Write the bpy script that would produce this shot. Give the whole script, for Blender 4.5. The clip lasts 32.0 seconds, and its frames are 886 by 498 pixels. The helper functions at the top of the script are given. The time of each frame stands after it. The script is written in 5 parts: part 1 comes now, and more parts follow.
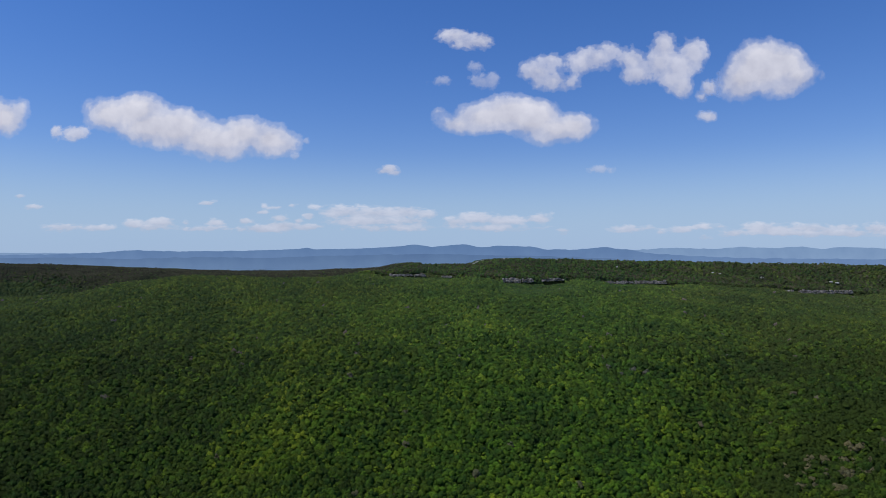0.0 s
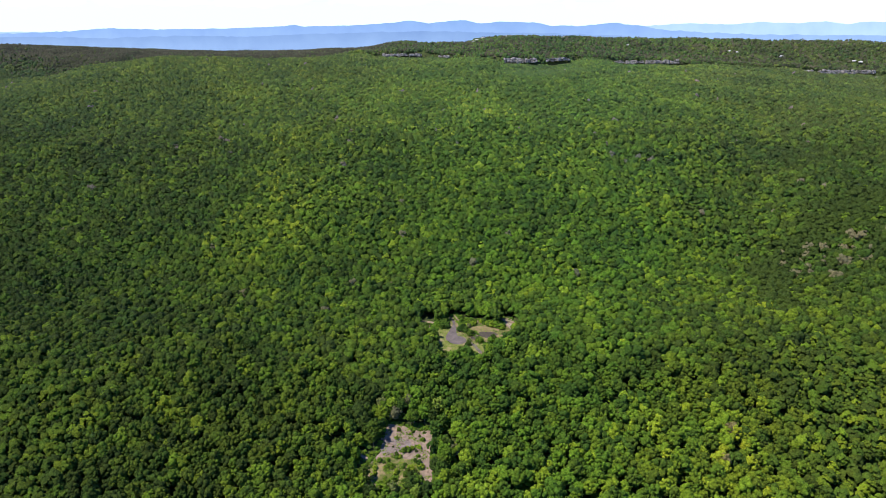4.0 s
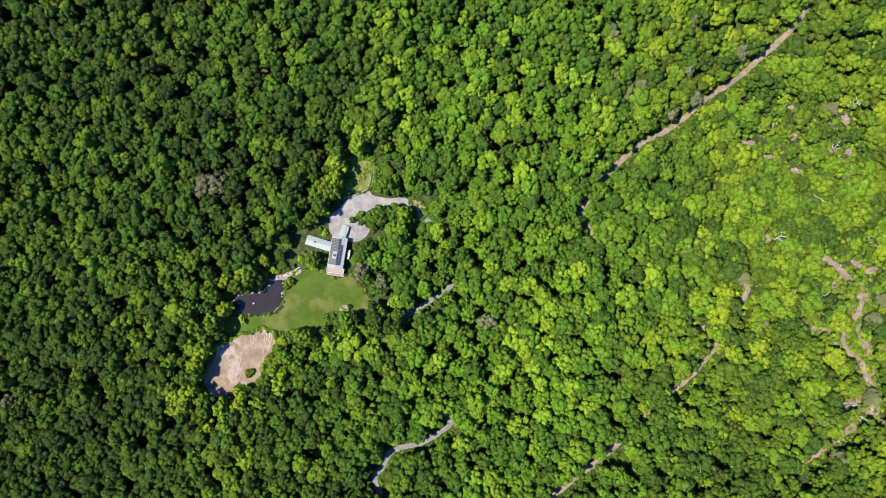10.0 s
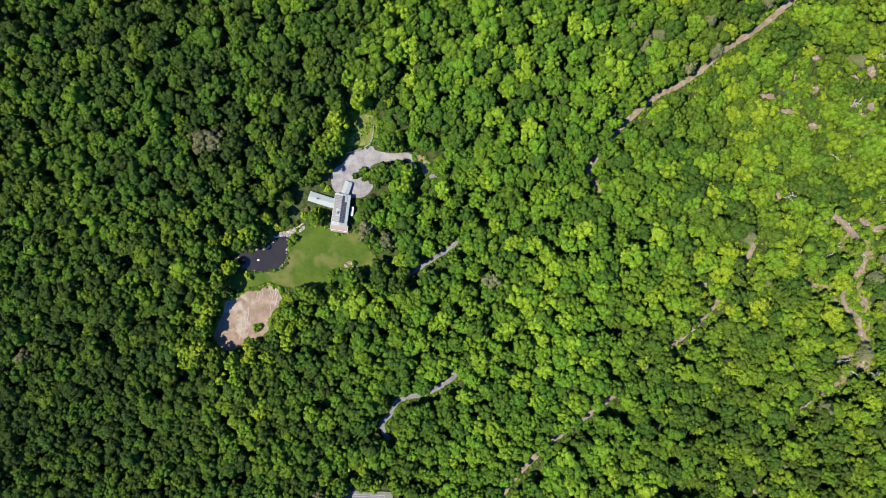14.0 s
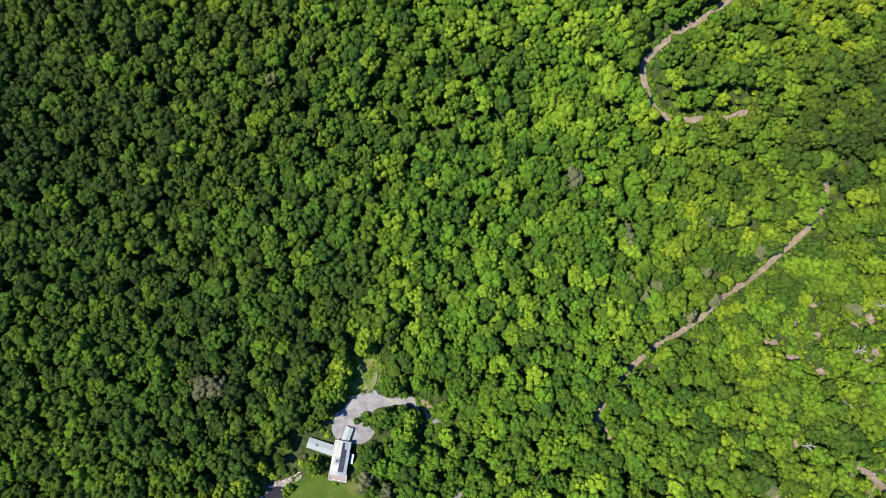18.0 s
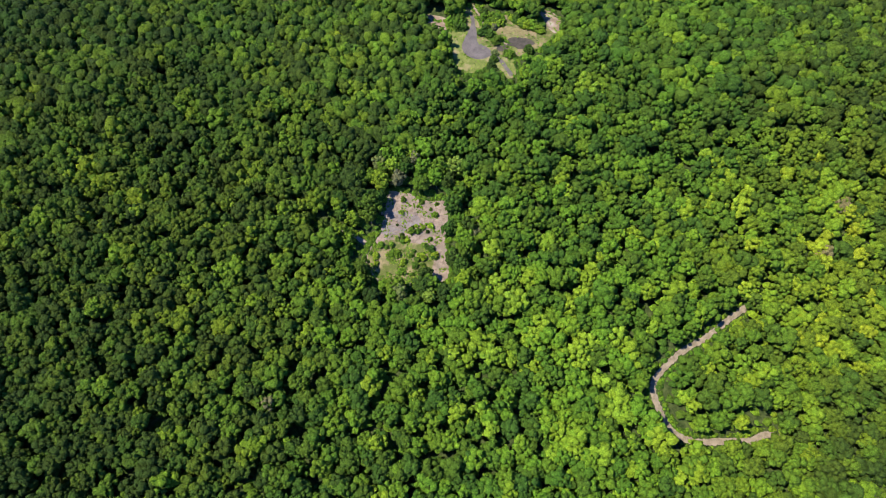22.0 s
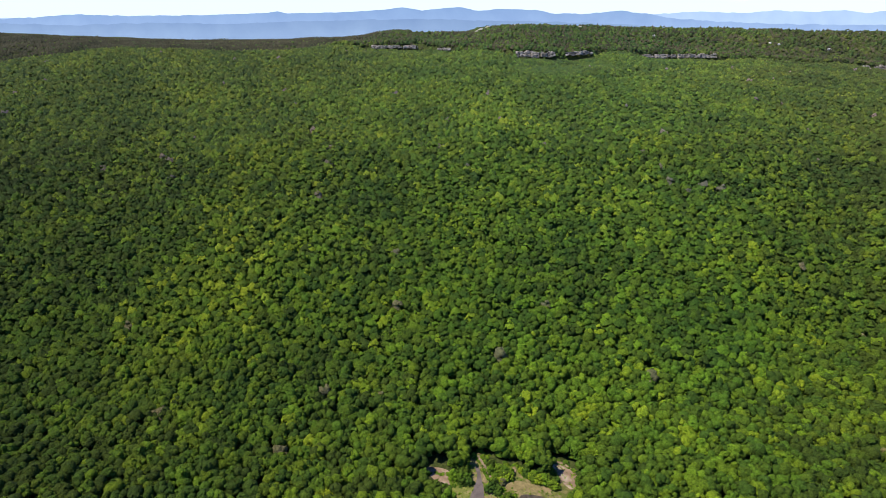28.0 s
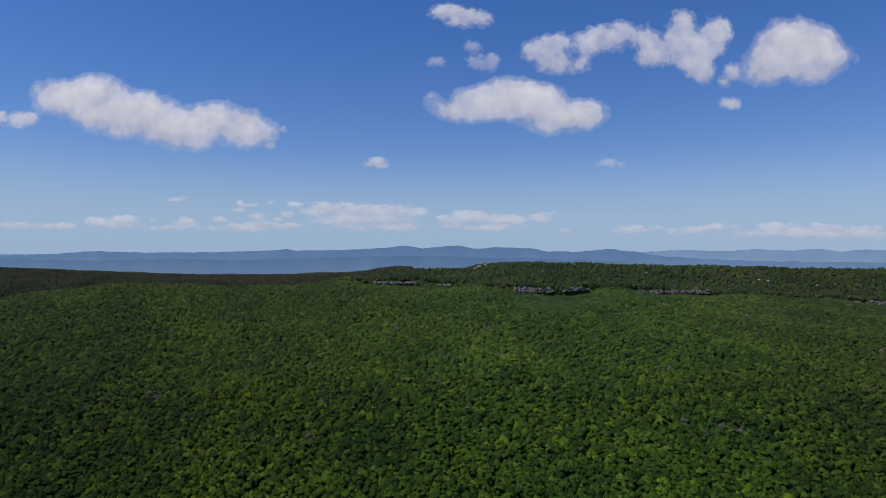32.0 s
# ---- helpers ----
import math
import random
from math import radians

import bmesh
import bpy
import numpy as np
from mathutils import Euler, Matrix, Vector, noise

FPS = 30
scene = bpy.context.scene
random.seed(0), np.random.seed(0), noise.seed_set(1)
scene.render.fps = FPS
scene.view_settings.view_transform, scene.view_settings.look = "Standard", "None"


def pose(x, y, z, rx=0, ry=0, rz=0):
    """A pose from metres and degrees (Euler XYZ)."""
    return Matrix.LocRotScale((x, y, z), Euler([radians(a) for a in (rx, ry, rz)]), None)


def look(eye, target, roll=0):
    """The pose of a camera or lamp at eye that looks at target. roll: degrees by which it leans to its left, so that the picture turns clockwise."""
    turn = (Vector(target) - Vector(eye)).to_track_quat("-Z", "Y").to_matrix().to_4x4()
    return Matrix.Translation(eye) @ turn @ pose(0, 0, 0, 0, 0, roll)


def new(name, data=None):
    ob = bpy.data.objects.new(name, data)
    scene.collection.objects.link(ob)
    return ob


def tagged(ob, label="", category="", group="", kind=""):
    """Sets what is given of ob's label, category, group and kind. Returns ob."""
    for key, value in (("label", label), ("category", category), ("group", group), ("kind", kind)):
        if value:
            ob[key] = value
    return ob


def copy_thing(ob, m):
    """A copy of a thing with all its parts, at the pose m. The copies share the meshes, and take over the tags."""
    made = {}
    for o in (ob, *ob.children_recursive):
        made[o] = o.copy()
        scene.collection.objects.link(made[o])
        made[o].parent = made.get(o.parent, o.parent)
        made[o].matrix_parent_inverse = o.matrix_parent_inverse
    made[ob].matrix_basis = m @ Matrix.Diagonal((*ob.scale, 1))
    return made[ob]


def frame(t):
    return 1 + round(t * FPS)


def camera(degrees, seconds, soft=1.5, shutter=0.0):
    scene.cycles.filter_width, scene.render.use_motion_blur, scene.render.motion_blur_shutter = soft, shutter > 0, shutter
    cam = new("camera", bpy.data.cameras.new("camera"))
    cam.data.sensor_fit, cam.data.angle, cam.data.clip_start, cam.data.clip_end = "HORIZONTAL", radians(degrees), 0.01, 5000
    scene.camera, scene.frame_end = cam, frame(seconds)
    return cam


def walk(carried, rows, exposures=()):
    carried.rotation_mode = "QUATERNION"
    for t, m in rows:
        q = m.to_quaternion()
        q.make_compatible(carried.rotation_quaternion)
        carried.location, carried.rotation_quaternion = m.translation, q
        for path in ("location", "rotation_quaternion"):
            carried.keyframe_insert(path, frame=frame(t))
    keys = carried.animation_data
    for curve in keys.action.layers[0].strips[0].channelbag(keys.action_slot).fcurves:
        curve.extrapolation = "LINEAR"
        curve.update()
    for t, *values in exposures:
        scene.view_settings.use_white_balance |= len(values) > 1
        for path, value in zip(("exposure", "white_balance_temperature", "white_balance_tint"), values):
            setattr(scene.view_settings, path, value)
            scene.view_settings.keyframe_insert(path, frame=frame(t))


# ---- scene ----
from mathutils.geometry import delaunay_2d_cdt
from mathutils.kdtree import KDTree

cam = camera(70.48, 32.0, soft=0.45)

# seconds, place, then tilt from straight down, heading and lean in degrees
PATH = [
    (0.0, -0.0, -0.0, 454.9, 90.20, -0.02, 0.03),
    (0.5, 1.0, 7.2, 454.5, 89.73, -0.02, 0.03),
    (1.0, 1.9, 14.6, 454.1, 87.42, -0.05, 0.02),
    (1.5, 2.4, 22.5, 453.7, 84.96, -0.06, -0.03),
    (2.0, 2.6, 30.4, 453.3, 82.46, -0.08, -0.06),
    (2.5, 2.7, 37.8, 452.9, 79.67, -0.10, -0.09),
    (4.5, 2.0, 64.1, 451.5, 67.13, -0.18, -0.21),
    (5.0, 1.8, 70.4, 451.3, 63.00, -0.18, -0.23),
    (5.5, 1.5, 76.6, 451.1, 57.68, -0.16, -0.25),
    (6.0, 1.1, 82.4, 450.7, 52.37, -0.16, -0.25),
    (6.5, 0.5, 87.7, 450.1, 47.05, -0.18, -0.25),
    (7.0, -0.4, 93.0, 449.4, 41.58, -0.23, -0.26),
    (7.5, -1.4, 98.5, 448.9, 36.49, -0.30, -0.27),
    (8.0, -2.7, 104.0, 448.4, 30.75, -0.33, -0.28),
    (8.5, -3.5, 110.0, 447.8, 24.79, -0.33, -0.27),
    (9.0, -4.0, 115.8, 447.2, 18.91, -0.33, -0.26),
    (9.5, -4.7, 121.4, 446.6, 13.05, -0.34, -0.26),
    (10.0, -5.2, 127.0, 445.7, 7.15, -0.36, -0.26),
    (10.5, -5.9, 132.5, 445.1, 1.13, -0.36, -0.26),
    (11.0, -6.5, 138.1, 444.5, -3.30, -0.33, -0.25),
    (11.5, -6.8, 143.8, 444.2, -3.21, -0.32, -0.25),
    (12.0, -7.0, 149.9, 444.3, -3.16, -0.30, -0.24),
    (12.5, -7.3, 155.9, 444.4, -3.12, -0.28, -0.24),
    (13.0, -7.6, 161.9, 444.1, -3.09, -0.27, -0.23),
    (13.5, -8.0, 168.0, 444.1, -3.04, -0.26, -0.23),
    (15.5, -9.2, 192.3, 443.9, 0.40, -0.21, -0.19),
    (16.0, -9.4, 198.4, 444.1, 2.80, -0.20, -0.18),
    (16.5, -9.6, 204.4, 444.4, 5.21, -0.18, -0.18),
    (17.0, -9.9, 210.7, 444.4, 7.57, -0.17, -0.17),
    (17.5, -10.1, 216.9, 444.5, 10.12, -0.18, -0.17),
    (18.0, -10.4, 223.7, 444.7, 12.69, -0.18, -0.16),
    (18.5, -10.8, 230.8, 444.6, 15.39, -0.24, -0.18),
    (19.0, -11.1, 238.5, 445.0, 17.98, -0.28, -0.18),
    (19.5, -11.3, 245.4, 445.4, 20.71, -0.27, -0.17),
    (20.0, -11.6, 251.8, 445.9, 23.39, -0.29, -0.16),
    (20.5, -11.8, 257.9, 446.2, 26.21, -0.31, -0.15),
    (21.0, -12.0, 264.3, 446.5, 29.01, -0.33, -0.14),
    (21.5, -12.2, 270.7, 446.8, 31.84, -0.36, -0.13),
    (22.0, -12.5, 277.3, 447.1, 34.72, -0.41, -0.12),
    (22.5, -13.0, 283.5, 447.5, 37.64, -0.47, -0.11),
    (23.0, -13.5, 289.3, 447.7, 40.57, -0.50, -0.11),
    (23.5, -13.9, 294.6, 447.9, 43.53, -0.54, -0.09),
    (24.0, -14.3, 300.1, 447.7, 46.50, -0.58, -0.08),
    (24.5, -14.9, 305.9, 447.7, 49.39, -0.64, -0.05),
    (25.0, -15.5, 312.5, 448.0, 52.23, -0.71, -0.03),
    (25.5, -16.0, 318.4, 448.6, 55.11, -0.77, -0.02),
    (27.5, -17.5, 343.3, 450.4, 66.74, -0.93, 0.03),
    (28.0, -17.8, 348.6, 450.9, 69.64, -0.96, 0.04),
    (28.5, -17.9, 354.4, 451.5, 72.58, -0.96, 0.06),
    (29.0, -17.9, 360.0, 452.6, 75.49, -0.96, 0.09),
    (29.5, -17.9, 364.5, 453.8, 78.45, -0.98, 0.12),
    (30.0, -18.2, 367.6, 455.0, 81.42, -0.99, 0.15),
    (30.5, -18.7, 370.6, 456.0, 84.41, -1.00, 0.16),
    (31.0, -19.0, 375.0, 456.7, 87.50, -1.00, 0.16),
    (31.5, -19.0, 380.3, 457.0, 90.29, -0.98, 0.16),
    (32.0, -19.0, 380.3, 457.0, 90.34, -0.99, 0.16),
]
walk(cam, [(t, pose(x, y, z, tilt, 0, turn) @ pose(0, 0, 0, 0, 0, lean)) for t, x, y, z, tilt, turn, lean in PATH],
     [(0.0, -0.55, 6500, 10), (2.5, -0.4, 6500, 10), (4.5, 1.25, 6850, 15), (6.0, 1.58, 6850, 13), (8.0, 1.42, 6850, 12), (11.0, 1.2, 6850, 10), (13.5, 1.12, 6800, 10), (16.0, 1.1, 6700, 10), (21.0, 1.1, 6600, 10), (23.5, 1.2, 6750, 9), (25.5, 1.15, 6950, 13),
      (28.0, 0.66, 7500, 13), (29.0, -0.3, 7500, 12), (30.0, -0.72, 7150, 11), (31.0, -0.84, 6750, 10), (32.0, -0.72, 6550, 10)])

# ---- world and sun ----
SUN_ELEVATION, SUN_AZIMUTH = radians(60), radians(-105)  # azimuth from +y towards +x
world = bpy.data.worlds.new("sky")
scene.world = world
world.use_nodes = True
wn, wl = world.node_tree.nodes, world.node_tree.links
sky = wn.new("ShaderNodeTexSky")
sky.sky_type, sky.sun_disc = "NISHITA", False
sky.sun_elevation, sky.sun_rotation = SUN_ELEVATION, SUN_AZIMUTH
sky.altitude, sky.air_density, sky.dust_density, sky.ozone_density = 700, 1.3, 0.0, 2.0
tint = wn.new("ShaderNodeMix")
tint.data_type, tint.blend_type = "RGBA", "MULTIPLY"
tint.inputs[0].default_value, tint.inputs[7].default_value = 1.0, (0.885, 0.955, 1.36, 1)
deep = wn.new("ShaderNodeHueSaturation")
deep.inputs["Saturation"].default_value = 1.17
wl.new(sky.outputs[0], tint.inputs[6])
wl.new(tint.outputs[2], deep.inputs["Color"])
# pale blue air towards the horizon
way = wn.new("ShaderNodeTexCoord")
height = wn.new("ShaderNodeSeparateXYZ")
band = wn.new("ShaderNodeMapRange")
band.interpolation_type = "SMOOTHSTEP"
band.inputs["From Min"].default_value, band.inputs["From Max"].default_value = 0.0, 0.165
band.inputs["To Min"].default_value, band.inputs["To Max"].default_value = 0.84, 0.0
air = wn.new("ShaderNodeMix")
air.data_type = "RGBA"
air.inputs[7].default_value = (3.9, 6.0, 9.1, 1)
wl.new(way.outputs["Generated"], height.inputs[0])
wl.new(height.outputs[2], band.inputs["Value"])
wl.new(band.outputs[0], air.inputs[0])
wl.new(deep.outputs[0], air.inputs[6])
wl.new(air.outputs[2], wn["Background"].inputs[0])
wn["Background"].inputs[1].default_value = 0.116
sun = new("sun", bpy.data.lights.new("sun", "SUN"))
sun.data.energy, sun.data.angle, sun.data.color = 5.0, radians(0.6), (1.0, 0.95, 0.86)
sun_way = Vector((math.sin(SUN_AZIMUTH) * math.cos(SUN_ELEVATION), math.cos(SUN_AZIMUTH) * math.cos(SUN_ELEVATION), math.sin(SUN_ELEVATION)))
sun.matrix_world = look(sun_way * 3000, (0, 0, 0))


# ---- materials ----
class Nodes:
    """A short hand for building one node material."""

    def __init__(self, name, rough=0.9, spec=0.2):
        self.mat = bpy.data.materials.new(name)
        self.mat.use_nodes = True
        self.n, self.l = self.mat.node_tree.nodes, self.mat.node_tree.links
        self.bsdf = self.n["Principled BSDF"]
        self.bsdf.inputs["Roughness"].default_value = rough
        self.bsdf.inputs["Specular IOR Level"].default_value = spec

    def node(self, kind, **values):
        nd = self.n.new("ShaderNode" + kind)
        for key, value in values.items():
            key = key.replace("_", " ")
            nd.inputs[key].default_value = value
        return nd

    def link(self, a, b):
        self.l.new(a, b)

    def coords(self):
        return self.node("NewGeometry").outputs["Position"]

    def noise(self, scale, detail=4.0, rough=0.6, vector=None):
        nd = self.node("TexNoise", Scale=scale, Detail=detail, Roughness=rough)
        self.link(vector or self.coords(), nd.inputs["Vector"])
        return nd.outputs["Fac"]

    def ramp(self, fac, *stops):
        nd = self.node("ValToRGB")
        cr = nd.color_ramp
        while len(cr.elements) < len(stops):
            cr.elements.new(0.5)
        for el, (at, col) in zip(cr.elements, stops):
            el.position, el.color = at, (*col, 1)
        self.link(fac, nd.inputs[0])
        return nd.outputs[0]

    def mix(self, fac, a, b, how="MIX"):
        nd = self.n.new("ShaderNodeMix")
        nd.data_type, nd.blend_type = "RGBA", how
        for value, slot in ((fac, 0), (a, 6), (b, 7)):
            if hasattr(value, "links"):
                self.link(value, nd.inputs[slot])
            else:
                nd.inputs[slot].default_value = value if slot == 0 else (*value, 1)
        return nd.outputs[2]

    def math(self, how, a, b=0.0):
        nd = self.n.new("ShaderNodeMath")
        nd.operation = how
        for i, value in enumerate((a, b)):
            if hasattr(value, "links"):
                self.link(value, nd.inputs[i])
            else:
                nd.inputs[i].default_value = value
        return nd.outputs[0]

    def bump(self, height, strength=0.5, distance=0.1):
        nd = self.node("Bump", Strength=strength, Distance=distance)
        self.link(height, nd.inputs["Height"])
        self.link(nd.outputs[0], self.bsdf.inputs["Normal"])

    def colour(self, c):
        if hasattr(c, "links"):
            self.link(c, self.bsdf.inputs["Base Color"])
        else:
            self.bsdf.inputs["Base Color"].default_value = (*c, 1)
        return self.mat


def leaf_material(name, per_object, relief=2.4):
    """Broadleaf canopy: each crown has its own tone, with leafy grain and relief."""
    k = Nodes(name, 0.85, 0.08)
    if per_object:
        tone = k.n.new("ShaderNodeObjectInfo").outputs["Random"]
    else:
        nd = k.n.new("ShaderNodeAttribute")
        nd.attribute_name = "tone"
        tone = nd.outputs["Fac"]
    base = k.ramp(tone, (0.0, (0.026, 0.052, 0.009)), (0.30, (0.044, 0.086, 0.010)), (0.62, (0.074, 0.136, 0.011)),
                  (0.84, (0.112, 0.188, 0.013)), (0.955, (0.165, 0.236, 0.017)), (0.975, (0.125, 0.112, 0.050)))
    # kinds of tree differ in warmth
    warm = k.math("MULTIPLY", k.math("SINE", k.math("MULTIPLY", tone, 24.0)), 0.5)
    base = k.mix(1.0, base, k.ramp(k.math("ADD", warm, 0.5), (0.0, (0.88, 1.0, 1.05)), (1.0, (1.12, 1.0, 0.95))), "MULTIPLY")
    # distance haze put into the leaf colour, paler and bluer up the slope
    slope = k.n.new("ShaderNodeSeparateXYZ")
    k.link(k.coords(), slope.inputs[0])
    haze_tint = k.ramp(k.math("DIVIDE", slope.outputs[1], 2000.0), (0.14, (1.0, 1.0, 1.0)), (0.28, (1.08, 0.98, 1.0)), (0.48, (0.98, 0.97, 1.15)), (0.64, (1.06, 0.96, 1.7)), (0.90, (1.40, 1.14, 2.9)))
    base = k.mix(1.0, base, haze_tint, "MULTIPLY")
    # leaves are greener down the middle of the valley, yellower to both sides
    up = k.math("MAXIMUM", k.math("SUBTRACT", slope.outputs[1], 300.0), 0.0)
    off = k.math("SUBTRACT", slope.outputs[0], k.math("ADD", k.math("MULTIPLY", up, 0.16), 35.0))
    off = k.math("DIVIDE", off, k.math("ADD", k.math("MULTIPLY", up, 0.20), 110.0))
    off = k.math("ADD", off, k.math("MULTIPLY", k.math("SUBTRACT", k.noise(0.008, 2.0, 0.5), 0.5), 1.6))
    across = k.ramp(k.math("ADD", k.math("MULTIPLY", off, 0.2), 0.5), (0.20, (1.04, 0.99, 1.0)), (0.40, (0.92, 1.0, 1.0)), (0.60, (0.91, 1.0, 1.0)), (0.78, (1.06, 0.985, 0.96)))
    base = k.mix(1.0, base, across, "MULTIPLY")
    cell = k.n.new("ShaderNodeTexVoronoi")
    cell.inputs["Scale"].default_value = 0.62
    warp = k.node("VectorMath")
    warp.operation = "ADD"
    soft_noise = k.node("TexNoise", Scale=1.4, Detail=3.0)
    here = k.coords()
    k.link(here, soft_noise.inputs["Vector"])
    k.link(here, warp.inputs[0])
    k.link(soft_noise.outputs["Color"], warp.inputs[1])
    k.link(warp.outputs[0], cell.inputs["Vector"])
    fine = k.noise(1.5, 4.0, 0.72)
    broad = k.noise(0.006, 2.0, 0.5)
    sprig = k.n.new("ShaderNodeSeparateColor")
    k.link(cell.outputs["Color"], sprig.inputs[0])
    c = k.mix(1.0, base, k.ramp(sprig.outputs[0], (0.0, (0.80, 0.82, 0.78)), (1.0, (1.20, 1.18, 1.14))), "MULTIPLY")
    c = k.mix(1.0, c, k.ramp(fine, (0.36, (0.58, 0.60, 0.56)), (0.64, (1.46, 1.44, 1.36))), "MULTIPLY")
    c = k.mix(1.0, c, k.ramp(broad, (0.35, (0.85, 0.9, 0.95)), (0.65, (1.15, 1.1, 1.0))), "MULTIPLY")
    k.bsdf.inputs["Diffuse Roughness"].default_value = 1.0
    k.bump(k.math("SUBTRACT", k.math("MULTIPLY", fine, 1.1), k.math("MULTIPLY", cell.outputs["Distance"], 0.6)), 1.0, relief)
    return k.colour(c)


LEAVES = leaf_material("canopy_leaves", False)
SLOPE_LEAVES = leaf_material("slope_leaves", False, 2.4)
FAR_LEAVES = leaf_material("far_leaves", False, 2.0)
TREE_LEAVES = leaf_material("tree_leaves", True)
k = Nodes("conifer_needles", 0.9, 0.05)
k.bsdf.inputs["Diffuse Roughness"].default_value = 1.0
k.bump(k.noise(1.2, 4, 0.7), 1.0, 0.8)
NEEDLES = k.colour(k.mix(k.ramp(k.noise(0.012, 6, 0.7), (0.38, (0, 0, 0)), (0.62, (1, 1, 1))), (0.022, 0.027, 0.016), (0.072, 0.068, 0.040)))
k = Nodes("forest_floor", 0.95, 0.1)
c = k.mix(k.ramp(k.noise(0.3, 6, 0.7), (0.35, (0, 0, 0)), (0.62, (1, 1, 1))), (0.012, 0.022, 0.005), (0.048, 0.062, 0.018))
k.bump(k.noise(1.0, 5, 0.7), 1.0, 0.5)
FLOOR = k.colour(c)


# ---- terrain ----
Y_KNOTS = np.array([-700, -100, 160, 230, 340, 420, 520, 600, 680, 790, 900, 1100, 1300, 1600, 1850, 2000, 9000], float)
Z_KNOTS = np.array([-30, -8, 0, 8, 34, 50, 72, 92, 108, 106, 124, 180, 240, 308, 355, 366, 366], float)


def soft(a, lo, hi):
    s = np.clip((a - lo) / (hi - lo), 0, 1)
    return s * s * (3 - 2 * s)


def cliff_line(x):
    return np.interp(x, [-400, -170, -60, 185, 280, 550, 750, 1170, 2000], [2150, 2105, 2100, 1905, 1905, 2110, 2115, 2145, 2200])


def ground_z(x, y):
    """Height of the bare ground: a valley floor, a wooded slope and a mesa behind it."""
    x, y = np.asarray(x, float), np.asarray(y, float)
    z = sum(np.interp(y + d, Y_KNOTS, Z_KNOTS) for d in (-60, -30, 0, 30, 60)) / 5
    z = z - 35 * np.exp(-((x - 0.5 * y + 20) / 90) ** 2) * soft(y, 700, 1000) * (1 - soft(y, 1300, 1700))
    z = z + 45 * np.exp(-((x - 760) / 220) ** 2 - ((y - 900) / 200) ** 2)
    z = z - 20 * soft(-x, 200, 500) * soft(y, 600, 900) * (1 - soft(y, 1300, 1800))
    z = z + 14 * np.exp(-((x - 250) / 150) ** 2 - ((y - 700) / 160) ** 2)
    # the slope sinks to the right; the mesa rises behind its line of cliffs, a lower plateau lies beside it
    z = z - 0.055 * np.clip(x - 200, 0, 1500) * soft(y, 1200, 1900)
    # the shoulder of the slope rounds off to the left, with a hollow behind it
    z = z - 48 * soft(-x, 620, 1350) * soft(y, 1250, 1850) * (1 - soft(y, 2250, 2800)) - 24 * soft(-x, 250, 500) * soft(y, 1920, 2080) * (1 - soft(y, 2250, 2600))
    shoulder = np.interp(x, [-1300, -1120, -1050, -980, -840, -760, -700, -600], [-14, -11, -1, 10, 12.5, 12, 7, 0])
    z = z + shoulder * soft(y, 1500, 1900) * (1 - soft(y, 2000, 2300))
    z = z - np.interp(x, [-2400, -2160, -1990, -1715, -1430, -810, -560, -450], [8, 12, 19, 21, 24, 13, 2, 0]) * soft(y, 2500, 3200)
    line = cliff_line(x)
    top = soft(x, -420, -120) * 31 + soft(x, 85, 165) * 18 + 5 * soft(x, 150, 280) + 0.0385 * np.clip(x - 200, 0, 1500)
    z = z + np.minimum(top, 16) * soft(y, line, line + 12) + np.maximum(top - 16, 0) * soft(y, line + 12, line + 320)
    z = z + (-14 + 34 * soft(-x, 700, 2200)) * soft(y, 2100, 2700) * soft(-x, 150, 400)
    z = z - 260 * soft(y, 2700, 4200) * soft(x, -300, 100) - 260 * soft(y, 3700, 4700) * soft(-x, -100, 300)
    return z + 1.5 * np.sin(x * 0.031 + 1.7 * np.sin(y * 0.017)) + 1.5 * np.sin(y * 0.027 + x * 0.011)


def mesh_object(name, verts, faces, material, parent=None, smooth=False):
    me = bpy.data.meshes.new(name)
    me.from_pydata([tuple(v) for v in verts], [], [tuple(f) for f in faces])
    me.materials.append(material)
    if smooth:
        me.polygons.foreach_set("use_smooth", [True] * len(me.polygons))
    ob = new(name, me)
    if parent:
        ob.parent = parent
    return ob


def bulk_mesh(name, verts, loops, size, material, tone=None):
    """One large mesh from arrays: every face has the same number of corners."""
    me = bpy.data.meshes.new(name)
    count = len(loops) // size
    me.vertices.add(len(verts))
    me.vertices.foreach_set("co", np.ascontiguousarray(verts, np.float32).ravel())
    me.loops.add(len(loops))
    me.loops.foreach_set("vertex_index", np.ascontiguousarray(loops, np.int32))
    me.polygons.add(count)
    me.polygons.foreach_set("loop_start", np.arange(0, count * size, size, dtype=np.int32))
    me.polygons.foreach_set("use_smooth", np.ones(count, bool))
    if tone is not None:
        at = me.attributes.new("tone", "FLOAT", "POINT")
        at.data.foreach_set("value", np.ascontiguousarray(tone, np.float32))
    me.update(calc_edges=True)
    me.materials.append(material)
    return new(name, me)


def steps(*spans):
    """Grid lines from spans of (from, to, step)."""
    return np.unique(np.concatenate([np.arange(a, b + 0.1, s) for a, b, s in spans]))


